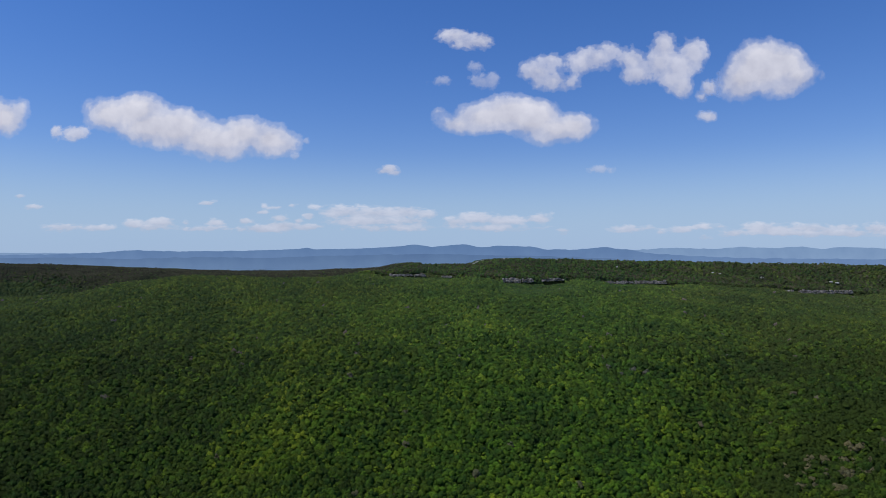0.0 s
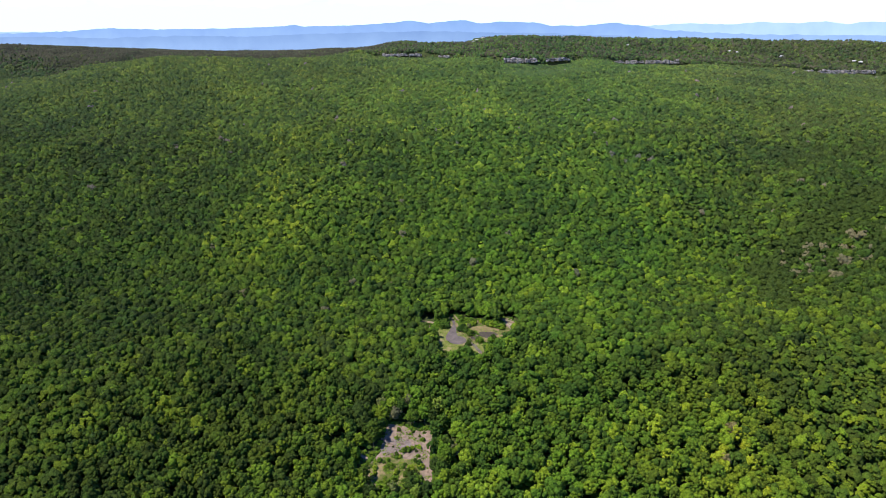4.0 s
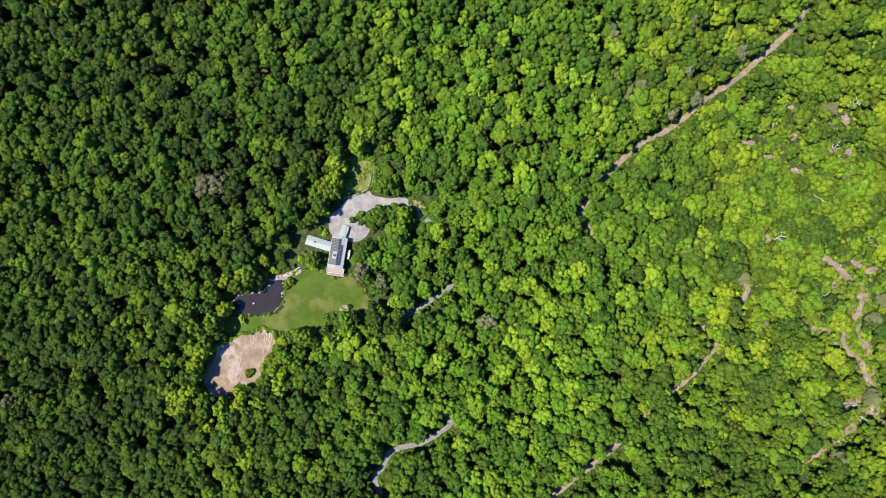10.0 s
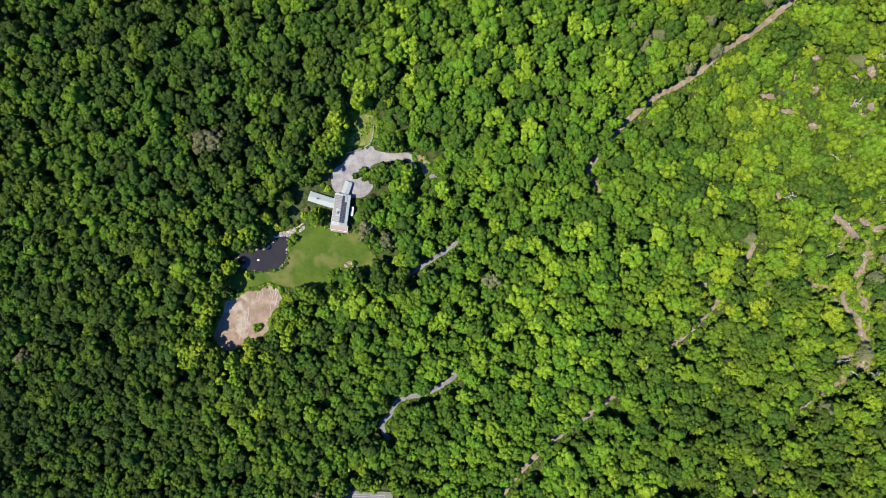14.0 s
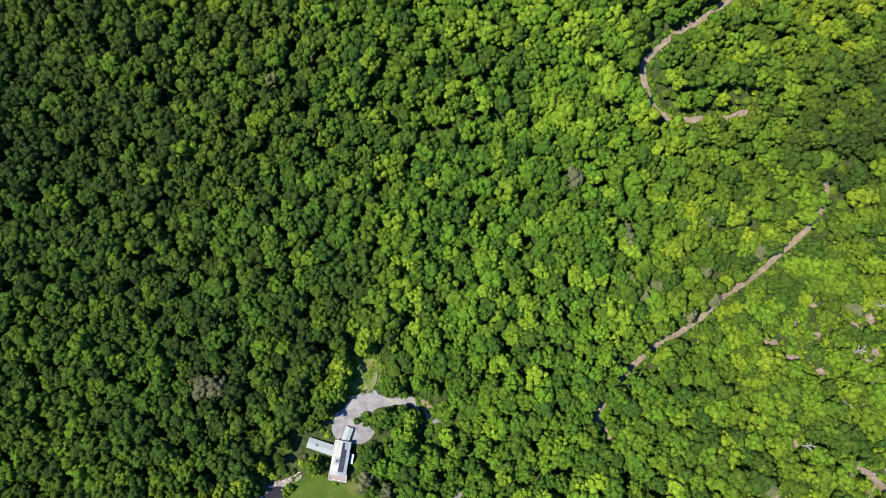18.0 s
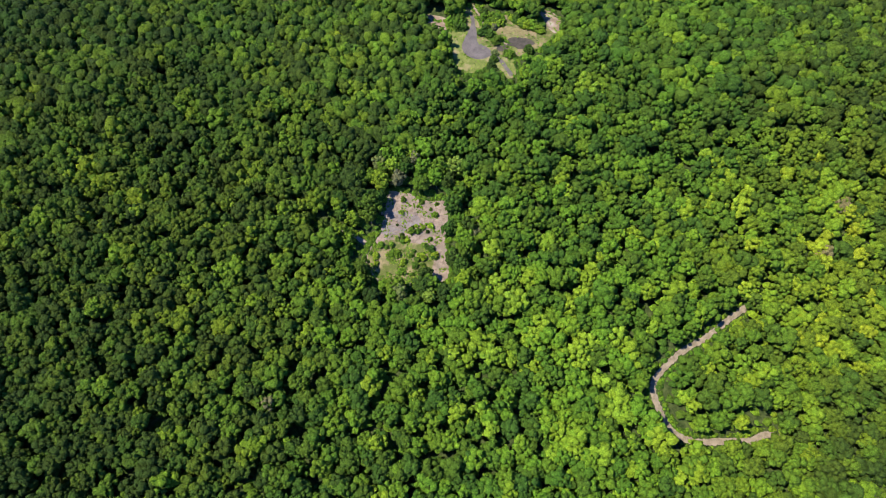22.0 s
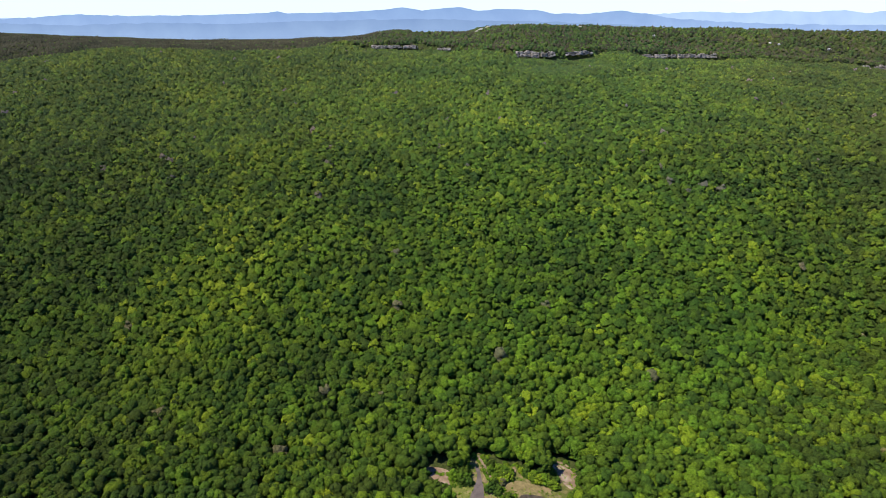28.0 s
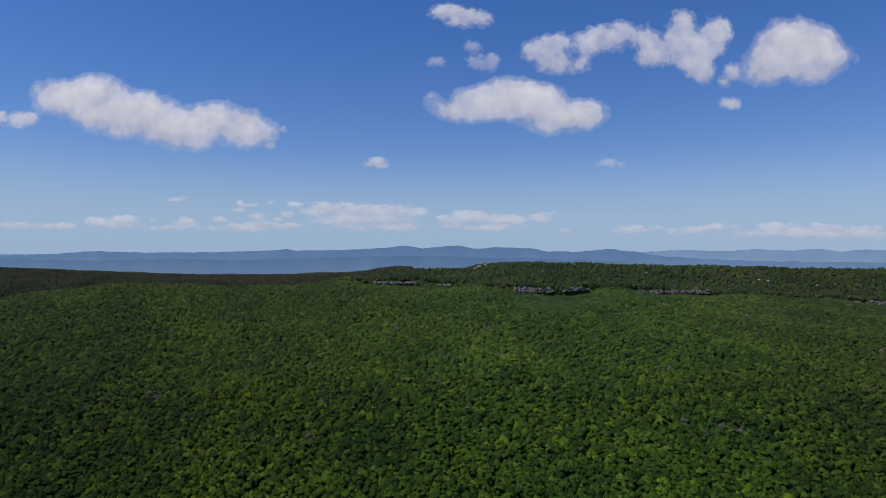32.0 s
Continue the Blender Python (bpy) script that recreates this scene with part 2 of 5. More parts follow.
gx = steps((-6000, -2000, 400), (-2000, -400, 40), (-400, 400, 8), (400, 2000, 40), (2000, 6000, 400))
gy = steps((-3000, -300, 150), (-300, 900, 8), (900, 1900, 25), (1900, 2200, 8), (2200, 2500, 25), (2500, 5200, 150))
GX, GY = np.meshgrid(gx, gy)
gverts = np.stack([GX.ravel(), GY.ravel(), ground_z(GX, GY).ravel()], 1)
ii, jj = np.meshgrid(np.arange(len(gx) - 1), np.arange(len(gy) - 1))
a = (jj * len(gx) + ii).ravel()
ground = bulk_mesh("ground", gverts, np.stack([a, a + 1, a + 1 + len(gx), a + len(gx)], 1).ravel(), 4, FLOOR)
tagged(ground, "dark forest floor of leaf litter under the trees", "ground", kind="structure")


# ---- sky and distance ----
def cloud_material(name, thick, lumps, grain, long=1.0):
    """Cloud: billowing edges over a soft body; thick: how opaque; lumps: how far the edge is torn; grain: how fine its billows are; long: how drawn out."""
    k = Nodes(name, 1.0, 0.0)
    spot = k.n.new("ShaderNodeAttribute")
    spot.attribute_name = "spot"
    split = k.n.new("ShaderNodeSeparateXYZ")
    k.link(spot.outputs["Vector"], split.inputs[0])
    drawn = k.node("VectorMath")
    drawn.operation = "MULTIPLY"
    k.link(k.coords(), drawn.inputs[0])
    drawn.inputs[1].default_value = (1 / long, 1, 1)
    broad = k.math("SUBTRACT", k.noise(0.0085 * grain, 3.0, 0.5, drawn.outputs[0]), 0.5)
    fine = k.math("SUBTRACT", k.noise(0.026 * grain, 2.5, 0.45, drawn.outputs[0]), 0.5)
    edge = k.math("ADD", k.math("MULTIPLY", broad, 3.4 * lumps), k.math("MULTIPLY", fine, 1.3 * lumps))
    cover = k.math("DIVIDE", k.math("ADD", split.outputs[0], edge), 100.0)
    mask = k.ramp(cover, (0.0, (0, 0, 0)), (0.22, (0.24 * thick,) * 3), (0.52, (0.78 * thick,) * 3), (0.98, (thick,) * 3))
    mask.node.color_ramp.interpolation = "EASE"
    # sunlit top and heaps, greyer base and hollows, all put into the glow
    shade = k.math("ADD", k.math("MULTIPLY", split.outputs[1], 0.30), k.math("ADD", k.math("MULTIPLY", broad, 0.55), k.math("MULTIPLY", fine, 0.16)))
    glow = k.node("Emission", Strength=1.0)
    k.link(k.ramp(k.math("ADD", shade, 0.45), (0.14, (0.62, 0.64, 0.80)), (0.42, (0.84, 0.86, 1.02)), (0.70, (1.07, 1.08, 1.22))), glow.inputs["Color"])
    clear = k.n.new("ShaderNodeBsdfTransparent")
    blend = k.n.new("ShaderNodeMixShader")
    k.link(mask, blend.inputs[0])
    k.link(clear.outputs[0], blend.inputs[1])
    k.link(glow.outputs[0], blend.inputs[2])
    k.link(blend.outputs[0], k.n["Material Output"].inputs["Surface"])
    return k.mat


CLOUD = cloud_material("cloud_white", 1.0, 26.0, 1.0)
SMALL_CLOUD = cloud_material("cloud_small", 0.80, 44.0, 2.0, 1.4)
THIN_CLOUD = cloud_material("cloud_thin", 0.42, 56.0, 1.6)
TORN_CLOUD = cloud_material("cloud_torn", 0.82, 46.0, 1.1)
BANK_CLOUD = cloud_material("cloud_bank", 0.66, 62.0, 2.0, 2.4)


def cloud(label, far, puffs):
    """A cloud as one heaped sheet, far off; puffs: middle x, height, half width, half height."""
    q = np.array(puffs, float)
    least = np.minimum(q[:, 2], q[:, 3])
    size = min(max(least.mean() / 85.0, 0.16), 1.2)
    pad, step = 70.0 * size + 10, min(max(19.0 * size, 7.0), 18.0)
    xs = np.arange((q[:, 0] - q[:, 2]).min() - pad, (q[:, 0] + q[:, 2]).max() + pad + step, step)
    zs = np.arange((q[:, 1] - q[:, 3]).min() - pad, (q[:, 1] + q[:, 3]).max() + pad + step, step)
    X, Z = np.meshgrid(xs, zs)
    U = (X[..., None] - q[:, 0]) / q[:, 2]
    V = (Z[..., None] - q[:, 1]) / q[:, 3]
    depth = np.clip((1 - np.hypot(U, V)) * least * 1.2, -400 * size, 400 * size)
    # neighbouring heaps run into one body
    join = (26.0 if "torn" in label else 16.0) * size
    weight = np.exp(depth / join)
    body = (join * np.log(weight.sum(-1)) + 4.0 * size) / size
    high = (weight * np.clip(V, -1.5, 1.5)).sum(-1) / weight.sum(-1)
    tall = (Z - zs.mean()) / (zs.max() - zs.min()) * 1.2
    verts = np.stack([X.ravel(), far - np.clip(body, 0, 150).ravel() * size * 0.2, Z.ravel()], 1)
    w = len(xs)
    ii, jj = np.meshgrid(np.arange(w - 1), np.arange(len(zs) - 1))
    c = (jj * w + ii).ravel()
    sheet = THIN_CLOUD if "thin" in label or "faint" in label else BANK_CLOUD if far > 4000 else TORN_CLOUD if "torn" in label else CLOUD if size > 0.6 else SMALL_CLOUD
    ob = bulk_mesh("cloud", verts, np.stack([c, c + 1, c + 1 + w, c + w], 1).ravel(), 4, sheet)
    at = ob.data.attributes.new("spot", "FLOAT_VECTOR", "POINT")
    at.data.foreach_set("vector", np.stack([body.ravel(), (0.5 * high + 0.7 * tall).ravel(), 0 * body.ravel()], 1).astype(np.float32).ravel())
    return tagged(ob, label, "cloud", "clouds")


cloud("large white cumulus cloud with a soft grey underside", 3700,
      [(-1792, 1282, 189, 126), (-1948, 1259, 192, 115), (-2081, 1321, 72, 34), (-1725, 1193, 249, 125), (-1569, 1182, 221, 135), (-1414, 1126, 193, 109), (-1302, 1104, 203, 107), (-1169, 1149, 178, 107), (-1024, 1115, 152, 105), (-935, 1093, 105, 70), (-1280, 1037, 131, 53), (-1836, 1170, 76, 50)])
cloud("tiny faint cloud scrap beside the large cloud", 3700,
      [(-808, 1104, 37, 28), (-869, 1015, 31, 28)])
cloud("small ragged white cloud scrap", 3700,
      [(-2164, 1148, 91, 55), (-2281, 1159, 40, 50)])
cloud("white cumulus cloud at the sky's edge", 3700,
      [(-2581, 1244, 144, 116), (-2488, 1287, 49, 82), (-2681, 1270, 125, 125)])
cloud("broad white cumulus cloud with a flat base", 3500,
      [(373, 1228, 210, 112), (232, 1202, 196, 92), (92, 1164, 143, 65), (501, 1202, 171, 119), (629, 1138, 158, 86), (731, 1151, 146, 86), (577, 1087, 105, 39), (-23, 1240, 37, 26)])
cloud("small white cumulus cloud", 3500,
      [(66, 1656, 94, 51), (207, 1631, 88, 51), (130, 1624, 121, 40)])
cloud("thin wispy white cloud", 3500,
      [(226, 1400, 93, 46), (181, 1490, 47, 29), (-10, 1406, 79, 29), (283, 1419, 40, 40)])
cloud("long torn white cloud in several puffs", 3500,
      [(526, 1458, 121, 74), (616, 1407, 107, 60), (603, 1522, 54, 41), (718, 1394, 54, 40), (782, 1497, 109, 61), (846, 1535, 123, 69), (935, 1573, 76, 48), (1050, 1522, 111, 69), (1076, 1446, 111, 76), (1229, 1599, 85, 99), (1204, 1510, 98, 84), (1306, 1484, 113, 85), (1396, 1561, 86, 93), (1332, 1382, 70, 77), (1281, 1420, 84, 70)])
cloud("dense rounded white cumulus cloud", 3500,
      [(1767, 1492, 195, 158), (1661, 1418, 144, 120), (1883, 1503, 173, 136), (1967, 1439, 137, 99), (1682, 1355, 144, 60), (1903, 1376, 135, 68), (2051, 1455, 88, 44), (1809, 1555, 111, 86)])
cloud("torn white cloud scrap", 3500,
      [(1482, 1365, 53, 59), (1445, 1313, 35, 41)])
cloud("tiny torn white cloud scrap", 3500,
      [(1482, 1213, 64, 35)])
cloud("small white cumulus cloud", 3900,
      [(-337, 967, 71, 32), (-372, 950, 57, 21), (-294, 946, 50, 21)])
cloud("faint small cloud scrap", 3900,
      [(978, 965, 88, 29)])
cloud("low bank of small distant clouds", 4700,
      [(-2842, 633, 186, 35), (-2578, 626, 157, 31)])
cloud("low bank of distant flat-based clouds", 4700,
      [(-2313, 654, 94, 43), (-2112, 669, 139, 46), (-2176, 633, 198, 35), (-1922, 665, 39, 25), (-1699, 669, 72, 36), (-1710, 627, 135, 25), (-1837, 623, 136, 20)])
cloud("low bank of small distant clouds", 4700,
      [(-1487, 682, 62, 29), (-1360, 746, 66, 24), (-1223, 703, 70, 28), (-1128, 797, 44, 22), (-1339, 792, 31, 18), (-1085, 682, 39, 24), (-1000, 722, 52, 28), (-1350, 623, 209, 33), (-1202, 644, 142, 37), (-1011, 634, 163, 28), (-1244, 782, 70, 18)])
cloud("long low bank of distant clouds with grey bases", 4700,
      [(-736, 750, 215, 58), (-503, 740, 235, 58), (-270, 750, 149, 57), (-122, 729, 106, 42), (-566, 687, 342, 51), (-249, 687, 233, 38), (-969, 782, 48, 19), (-397, 634, 383, 30)])
cloud("low distant flat-based cloud", 4700,
      [(255, 704, 170, 53), (86, 676, 127, 42), (446, 687, 213, 47), (721, 704, 129, 43), (383, 634, 319, 30), (912, 613, 91, 19)])
cloud("low bank of distant clouds over the mesa", 4700,
      [(1399, 624, 150, 33), (1548, 629, 71, 25), (1632, 603, 40, 25), (1802, 620, 109, 34), (1950, 639, 96, 30), (2077, 642, 56, 23), (1950, 572, 50, 23), (2183, 593, 112, 35), (2374, 635, 147, 45), (2501, 614, 197, 46), (2755, 629, 226, 42), (2882, 604, 104, 37), (3031, 636, 106, 33), (3052, 593, 265, 38), (3242, 629, 129, 46), (3391, 615, 157, 47), (2628, 593, 376, 36)])
cloud("tiny pale cloud low in the sky", 4700,
      [(-1763, 813, 73, 23)])
cloud("tiny pale cloud low in the sky", 4700,
      [(-3171, 861, 56, 23)])
cloud("tiny pale cloud low in the sky", 4700,
      [(-3076, 785, 91, 23)])


def distance(name, far, xs, zs, material, label):
    """A range of hills, far off, as a folded slope with its own skyline."""
    g = random.Random(far)
    X = np.arange(xs[0], xs[-1], 12.0)
    Z = np.interp(X, xs, zs) + np.array([noise.noise(Vector((x * 0.011, far, 0))) * 7 + noise.noise(Vector((x * 0.03, far, 5))) * 3 for x in X])
    rows, n = 9, len(X)
    verts, faces = [], []
    for b in range(rows):
        s = b / (rows - 1)
        for x, z in zip(X, Z):
            fold = 25 * s * noise.noise(Vector((x * 0.004, s * 2, far)))
            verts.append((x, far - 60 * s + fold, z + (150 - z) * s))
    for b in range(rows - 1):
        for i in range(n - 1):
            faces.append((b * n + i, b * n + i + 1, (b + 1) * n + i + 1, (b + 1) * n + i))
    return tagged(mesh_object(name, verts, faces, material, smooth=True), label, "mountains", kind="structure")


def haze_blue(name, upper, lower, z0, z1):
    """Hills whose haze of many miles of air is put in as blue glow."""
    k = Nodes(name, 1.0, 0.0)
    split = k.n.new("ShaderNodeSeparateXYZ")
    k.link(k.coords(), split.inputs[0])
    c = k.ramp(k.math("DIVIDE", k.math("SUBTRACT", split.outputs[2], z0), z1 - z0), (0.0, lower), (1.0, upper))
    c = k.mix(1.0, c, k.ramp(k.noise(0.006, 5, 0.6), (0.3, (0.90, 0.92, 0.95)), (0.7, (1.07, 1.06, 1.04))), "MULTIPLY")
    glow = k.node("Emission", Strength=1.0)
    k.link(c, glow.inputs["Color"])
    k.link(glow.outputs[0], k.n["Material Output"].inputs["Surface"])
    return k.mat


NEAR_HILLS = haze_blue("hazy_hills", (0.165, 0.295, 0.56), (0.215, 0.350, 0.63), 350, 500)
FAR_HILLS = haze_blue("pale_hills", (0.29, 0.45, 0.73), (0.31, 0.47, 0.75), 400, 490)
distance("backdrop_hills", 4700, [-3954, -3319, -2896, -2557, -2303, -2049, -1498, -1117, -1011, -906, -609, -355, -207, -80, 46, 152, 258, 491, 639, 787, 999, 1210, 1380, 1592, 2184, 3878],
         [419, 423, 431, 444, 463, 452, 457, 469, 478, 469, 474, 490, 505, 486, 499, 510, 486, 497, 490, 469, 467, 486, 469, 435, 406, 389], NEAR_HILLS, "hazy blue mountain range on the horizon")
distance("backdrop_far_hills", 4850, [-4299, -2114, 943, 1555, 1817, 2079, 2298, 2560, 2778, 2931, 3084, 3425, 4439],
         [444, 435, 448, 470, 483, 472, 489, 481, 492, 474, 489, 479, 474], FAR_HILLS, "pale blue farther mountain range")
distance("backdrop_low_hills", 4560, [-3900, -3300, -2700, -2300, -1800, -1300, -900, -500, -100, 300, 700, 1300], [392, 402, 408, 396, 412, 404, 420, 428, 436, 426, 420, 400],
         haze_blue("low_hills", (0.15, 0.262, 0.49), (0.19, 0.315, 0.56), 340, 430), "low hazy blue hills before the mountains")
# ---- plan of the open ground ----
def curve(points, closed=True, per=6):
    """A smooth line through the corners of a plan."""
    pts = [np.array(q, float) for q in points]
    n, out = len(pts), []
    for i in range(n if closed else n - 1):
        if closed:
            p0, p1, p2, p3 = (pts[(i + d) % n] for d in (-1, 0, 1, 2))
        else:
            p0, p1, p2, p3 = pts[max(i - 1, 0)], pts[i], pts[i + 1], pts[min(i + 2, n - 1)]
        for s in range(per):
            u = s / per
            out.append(0.5 * (2 * p1 + (p2 - p0) * u + (2 * p0 - 5 * p1 + 4 * p2 - p3) * u * u + (3 * p1 - p0 - 3 * p2 + p3) * u ** 3))
    if not closed:
        out.append(pts[-1])
    return np.array(out)


def line_distance(x, y, line, closed):
    d = np.full(x.shape, 1e9)
    ends = np.roll(line, -1, 0) if closed else line[1:]
    for (ax, ay), (bx, by) in zip(line if closed else line[:-1], ends):
        ux, uy = bx - ax, by - ay
        s = np.clip(((x - ax) * ux + (y - ay) * uy) / (ux * ux + uy * uy + 1e-9), 0, 1)
        d = np.minimum(d, np.hypot(x - ax - s * ux, y - ay - s * uy))
    return d


def inside(x, y, outline):
    hit = np.zeros(x.shape, bool)
    for (ax, ay), (bx, by) in zip(outline, np.roll(outline, -1, 0)):
        if ay != by:
            hit ^= ((ay > y) != (by > y)) & (x < (bx - ax) * (y - ay) / (by - ay) + ax)
    return hit


LAWN = curve([(-107, 169), (-91, 168), (-80, 163), (-66, 168), (-61, 153), (-54, 142), (-69, 139), (-85, 138), (-89, 131), (-98, 125),
              (-127, 126), (-156, 125), (-159, 136), (-142, 136), (-121, 140), (-117, 155), (-113, 163)])
POND = curve([(-152, 150), (-141, 153), (-133, 154), (-126, 160), (-119, 162), (-118, 154), (-122, 142), (-127, 137), (-142, 138), (-151, 141)])
DIRT = curve([(-148, 124), (-140, 125), (-134, 128), (-127, 126), (-123, 119), (-125, 113), (-130, 107), (-133, 100), (-133, 95), (-139, 89), (-145, 87), (-149, 89), (-155, 82),
              (-163, 80), (-170, 84), (-173, 93), (-169, 103), (-166, 109), (-163, 117), (-156, 119)])
DRIVE = curve([(-78, 212), (-72, 218.7), (-58, 224), (-54, 221), (-43, 219), (-33, 219.5), (-27, 216), (-21, 208), (-26, 208.5), (-33, 214), (-42, 214), (-55, 212), (-59, 209),
               (-62, 205), (-60, 201), (-57, 197), (-60, 192), (-66, 188.7), (-79, 190), (-85, 195), (-86, 203), (-83, 209)])
GARDEN = curve([(-70, 242.5), (-65, 245.5), (-57, 245.5), (-52, 239), (-54, 230), (-58, 225.5), (-64, 223.5), (-72, 222), (-75, 227), (-71, 232), (-69, 236)])
MARSH_RIM = curve([(-4, 741), (8, 745), (12, 738), (24, 722), (34, 712), (43, 705), (50, 700), (50, 688), (44, 682), (35, 694), (25, 694.5), (15, 690.5), (5, 693.5), (0.5, 704), (-1.5, 720)])
COURT_TURN = -2.5
COURT = np.array([(-84, -44.5), (-46.5, -43.5), (-46.5, -24), (-84, -25)])
CLEARING = curve([(-50, 581), (-37, 579), (-25, 573), (-8, 571), (-6, 556), (-9, 541), (-6, 521), (-7, 511), (-15, 507), (-25, 513), (-36, 507),
                  (-50, 505), (-60, 514), (-66, 523), (-66, 532), (-60, 542), (-56, 549), (-53, 565)])
CLEARING_GRASS = curve([(-63, 534), (-52, 541), (-40, 540), (-30, 538), (-20, 536), (-17, 527), (-21, 515), (-37, 508), (-50, 507), (-59, 515), (-64, 523)])
MARSH = curve([(11, 768), (19, 776), (26, 763), (33, 752), (41, 757), (48, 758), (53, 747), (64, 740), (74, 736), (78, 747), (75, 763), (84, 760), (92, 750), (91, 733),
               (84, 725), (77, 716), (69, 710), (59, 705), (50, 702), (51, 687), (44, 681), (35, 694), (25, 694), (15, 690), (5, 693), (0, 704), (-2, 720), (-2, 739), (6, 744), (11, 752)])
MARSH_POND = curve([(15, 759), (16, 749), (13, 738), (9, 728), (7, 720), (10, 711), (18, 705), (26, 705), (32, 709), (29, 712), (23, 718), (20, 727), (20, 736), (19, 747), (18, 757)])
DARK_POOL = curve([(47, 726), (52, 727), (57, 726), (61, 725), (65, 723), (68, 718), (64, 715), (59, 712.5), (54, 712.5), (50, 716), (45, 718), (42, 717)])
MARSH_EAST = curve([(75, 765), (88, 761), (94, 743), (88, 731), (82, 736), (79, 751)])
MARSH_WEST = curve([(-25, 762), (-7, 757), (-4, 742), (-17, 747)])
VERGE = curve([(-28, 218), (-20, 216), (-17, 207), (-22, 204), (-25, 211)])
LANE = curve([(-24, 210), (-10, 197), (0, 181), (2, 166), (0, 156), (-16, 145), (-39, 129), (-53, 106), (-41, 86), (-13, 73), (-1, 63),
              (-9, 55), (-22, 48), (-41, 43), (-48, 32), (-54, 23), (-45, 7), (-22, -16), (0, -38), (-3, -47), (-14, -60), (-30, -110)], False)
TRAIL = curve([(262, 385), (252, 364), (249, 346), (240, 331), (220, 313), (202, 298), (180, 284), (165, 271), (148, 260), (138, 256), (122, 243), (107, 228),
               (98, 215), (93, 206), (99, 195), (110, 183), (138, 178), (170, 173), (205, 157), (207, 145), (180, 104), (133, 61), (117, 47),
               (96, 31), (73, 15), (51, -6), (31, -33), (10, -80)], False)
HAIRPIN = curve([(330, 535), (262, 518), (244, 512), (216, 498), (189, 483), (168, 469), (149, 459), (133, 446), (127, 436), (131, 419), (138, 408),
                 (151, 403), (166, 403), (185, 403), (197, 406), (226, 396), (262, 385)], False)
LEDGE_WALK = curve([(255, 174), (267, 172), (291, 144), (277, 116), (291, 95), (295, 70), (273, 50), (239, 30)], False)
STRIP = curve([(18, 772), (23, 759), (27, 745), (30, 737), (33, 731), (39, 725), (45, 719)], False)
POND_TRACK = curve([(22, 721), (27.5, 715), (34.6, 706), (39, 701), (43, 692), (47, 684)], False)
SPUR = curve([(-92, 551), (-83, 547), (-74, 544), (-60, 534)], False)
BALD = [(223, 187, 5), (262, 171, 4.5), (275, 166, 4), (288, 168, 4.5), (297, 164, 4.5), (290, 145, 5), (287, 134, 4), (274.5, 110, 4), (292, 112, 4.5), (291, 98, 4.5),
        (291.5, 88, 4), (294, 77, 4.5), (296, 65, 5), (281, 72, 4), (275, 56, 5.5), (268, 47, 4), (239, 29, 6), (214, -28, 4.5), (158, -21, 4.5), (155, 82, 3.5),
        (176, 124.5, 3), (255, 123, 3.5), (212, 255, 4.5), (226, 244, 4.5), (245, 234, 4), (242, 279, 3.5), (228, 267, 3.5), (269, 265, 4), (280, 270, 4.5),
        (244, 258.5, 3.5), (283, 247, 4), (276, 241, 3.5), (184, 225, 3), (268, 248, 3.5), (4, 501, 3)]
BALD_RINGS = []
for bx, by, br in BALD:
    w = [br * 0.9 * (1 + 0.45 * math.sin(2.1 * i + bx) * math.cos(i * 1.3 + by)) for i in range(16)]
    lie = 0.9 * math.sin(bx * 1.7 + by)
    ring = [(w[i] * 1.25 * math.cos(i * math.pi / 8), w[i] * 0.62 * math.sin(i * math.pi / 8)) for i in range(16)]
    BALD_RINGS.append(np.array([(bx + u * math.cos(lie) - v * math.sin(lie), by + u * math.sin(lie) + v * math.cos(lie)) for u, v in ring]))
HILL_GRASS = curve([(236, 158), (258, 166), (284, 158), (297, 150), (296, 120), (299, 90), (300, 58), (284, 50), (266, 62), (262, 92), (252, 116), (240, 138)])

# outline or line, margin kept free of trunks, closed
OPEN = [(LAWN, 1.0, True), (POND, 2.0, True), (DIRT, 2.0, True), (DRIVE, 3.2, True), (GARDEN, 3.5, True), (VERGE, 6.0, True), (COURT, 3.5, True), (CLEARING, 2.0, True),
        (MARSH, 3.5, True), (MARSH_WEST, 3.0, True), (STRIP, 4.0, False), (SPUR, 4.0, False), (POND_TRACK, 3.0, False), (MARSH - [0, 8], 0.5, True), (MARSH - [0, 14], 0.5, True), (MARSH_WEST - [0, 12], 0.5, True), (MARSH_EAST - [0, 9], 1.0, True)] + [(ring, 0.2, True) for ring in BALD_RINGS]
# stretches where the canopy opens over a lane: which line, from, to (in sixths of a span), half width
for line, a0, a1, half in ((LANE, 26, 35, 3.2), (LANE, 58, 92, 5.6), (LANE, 106, 114, 4.2), (TRAIL, 4, 12, 5.0), (TRAIL, 14, 30, 6.6), (TRAIL, 32, 47, 5.8), (TRAIL, 49, 60, 6.6),
                           (TRAIL, 60, 66, 5.6), (TRAIL, 74, 82, 3.6), (TRAIL, 109, 116, 6.0), (TRAIL, 119, 122, 6.2), (TRAIL, 134, 162, 6.2),
                           (LEDGE_WALK, 5, 14, 6.0), (LEDGE_WALK, 17, 31, 6.0), (LEDGE_WALK, 35, 42, 5.0),
                           (HAIRPIN, 24, 40, 6.6), (HAIRPIN, 40, 62, 9.2), (HAIRPIN, 60, 72, 6.6), (HAIRPIN, 74, 84, 5.8)):
    OPEN.append((line[a0:a1 + 1], half, False))
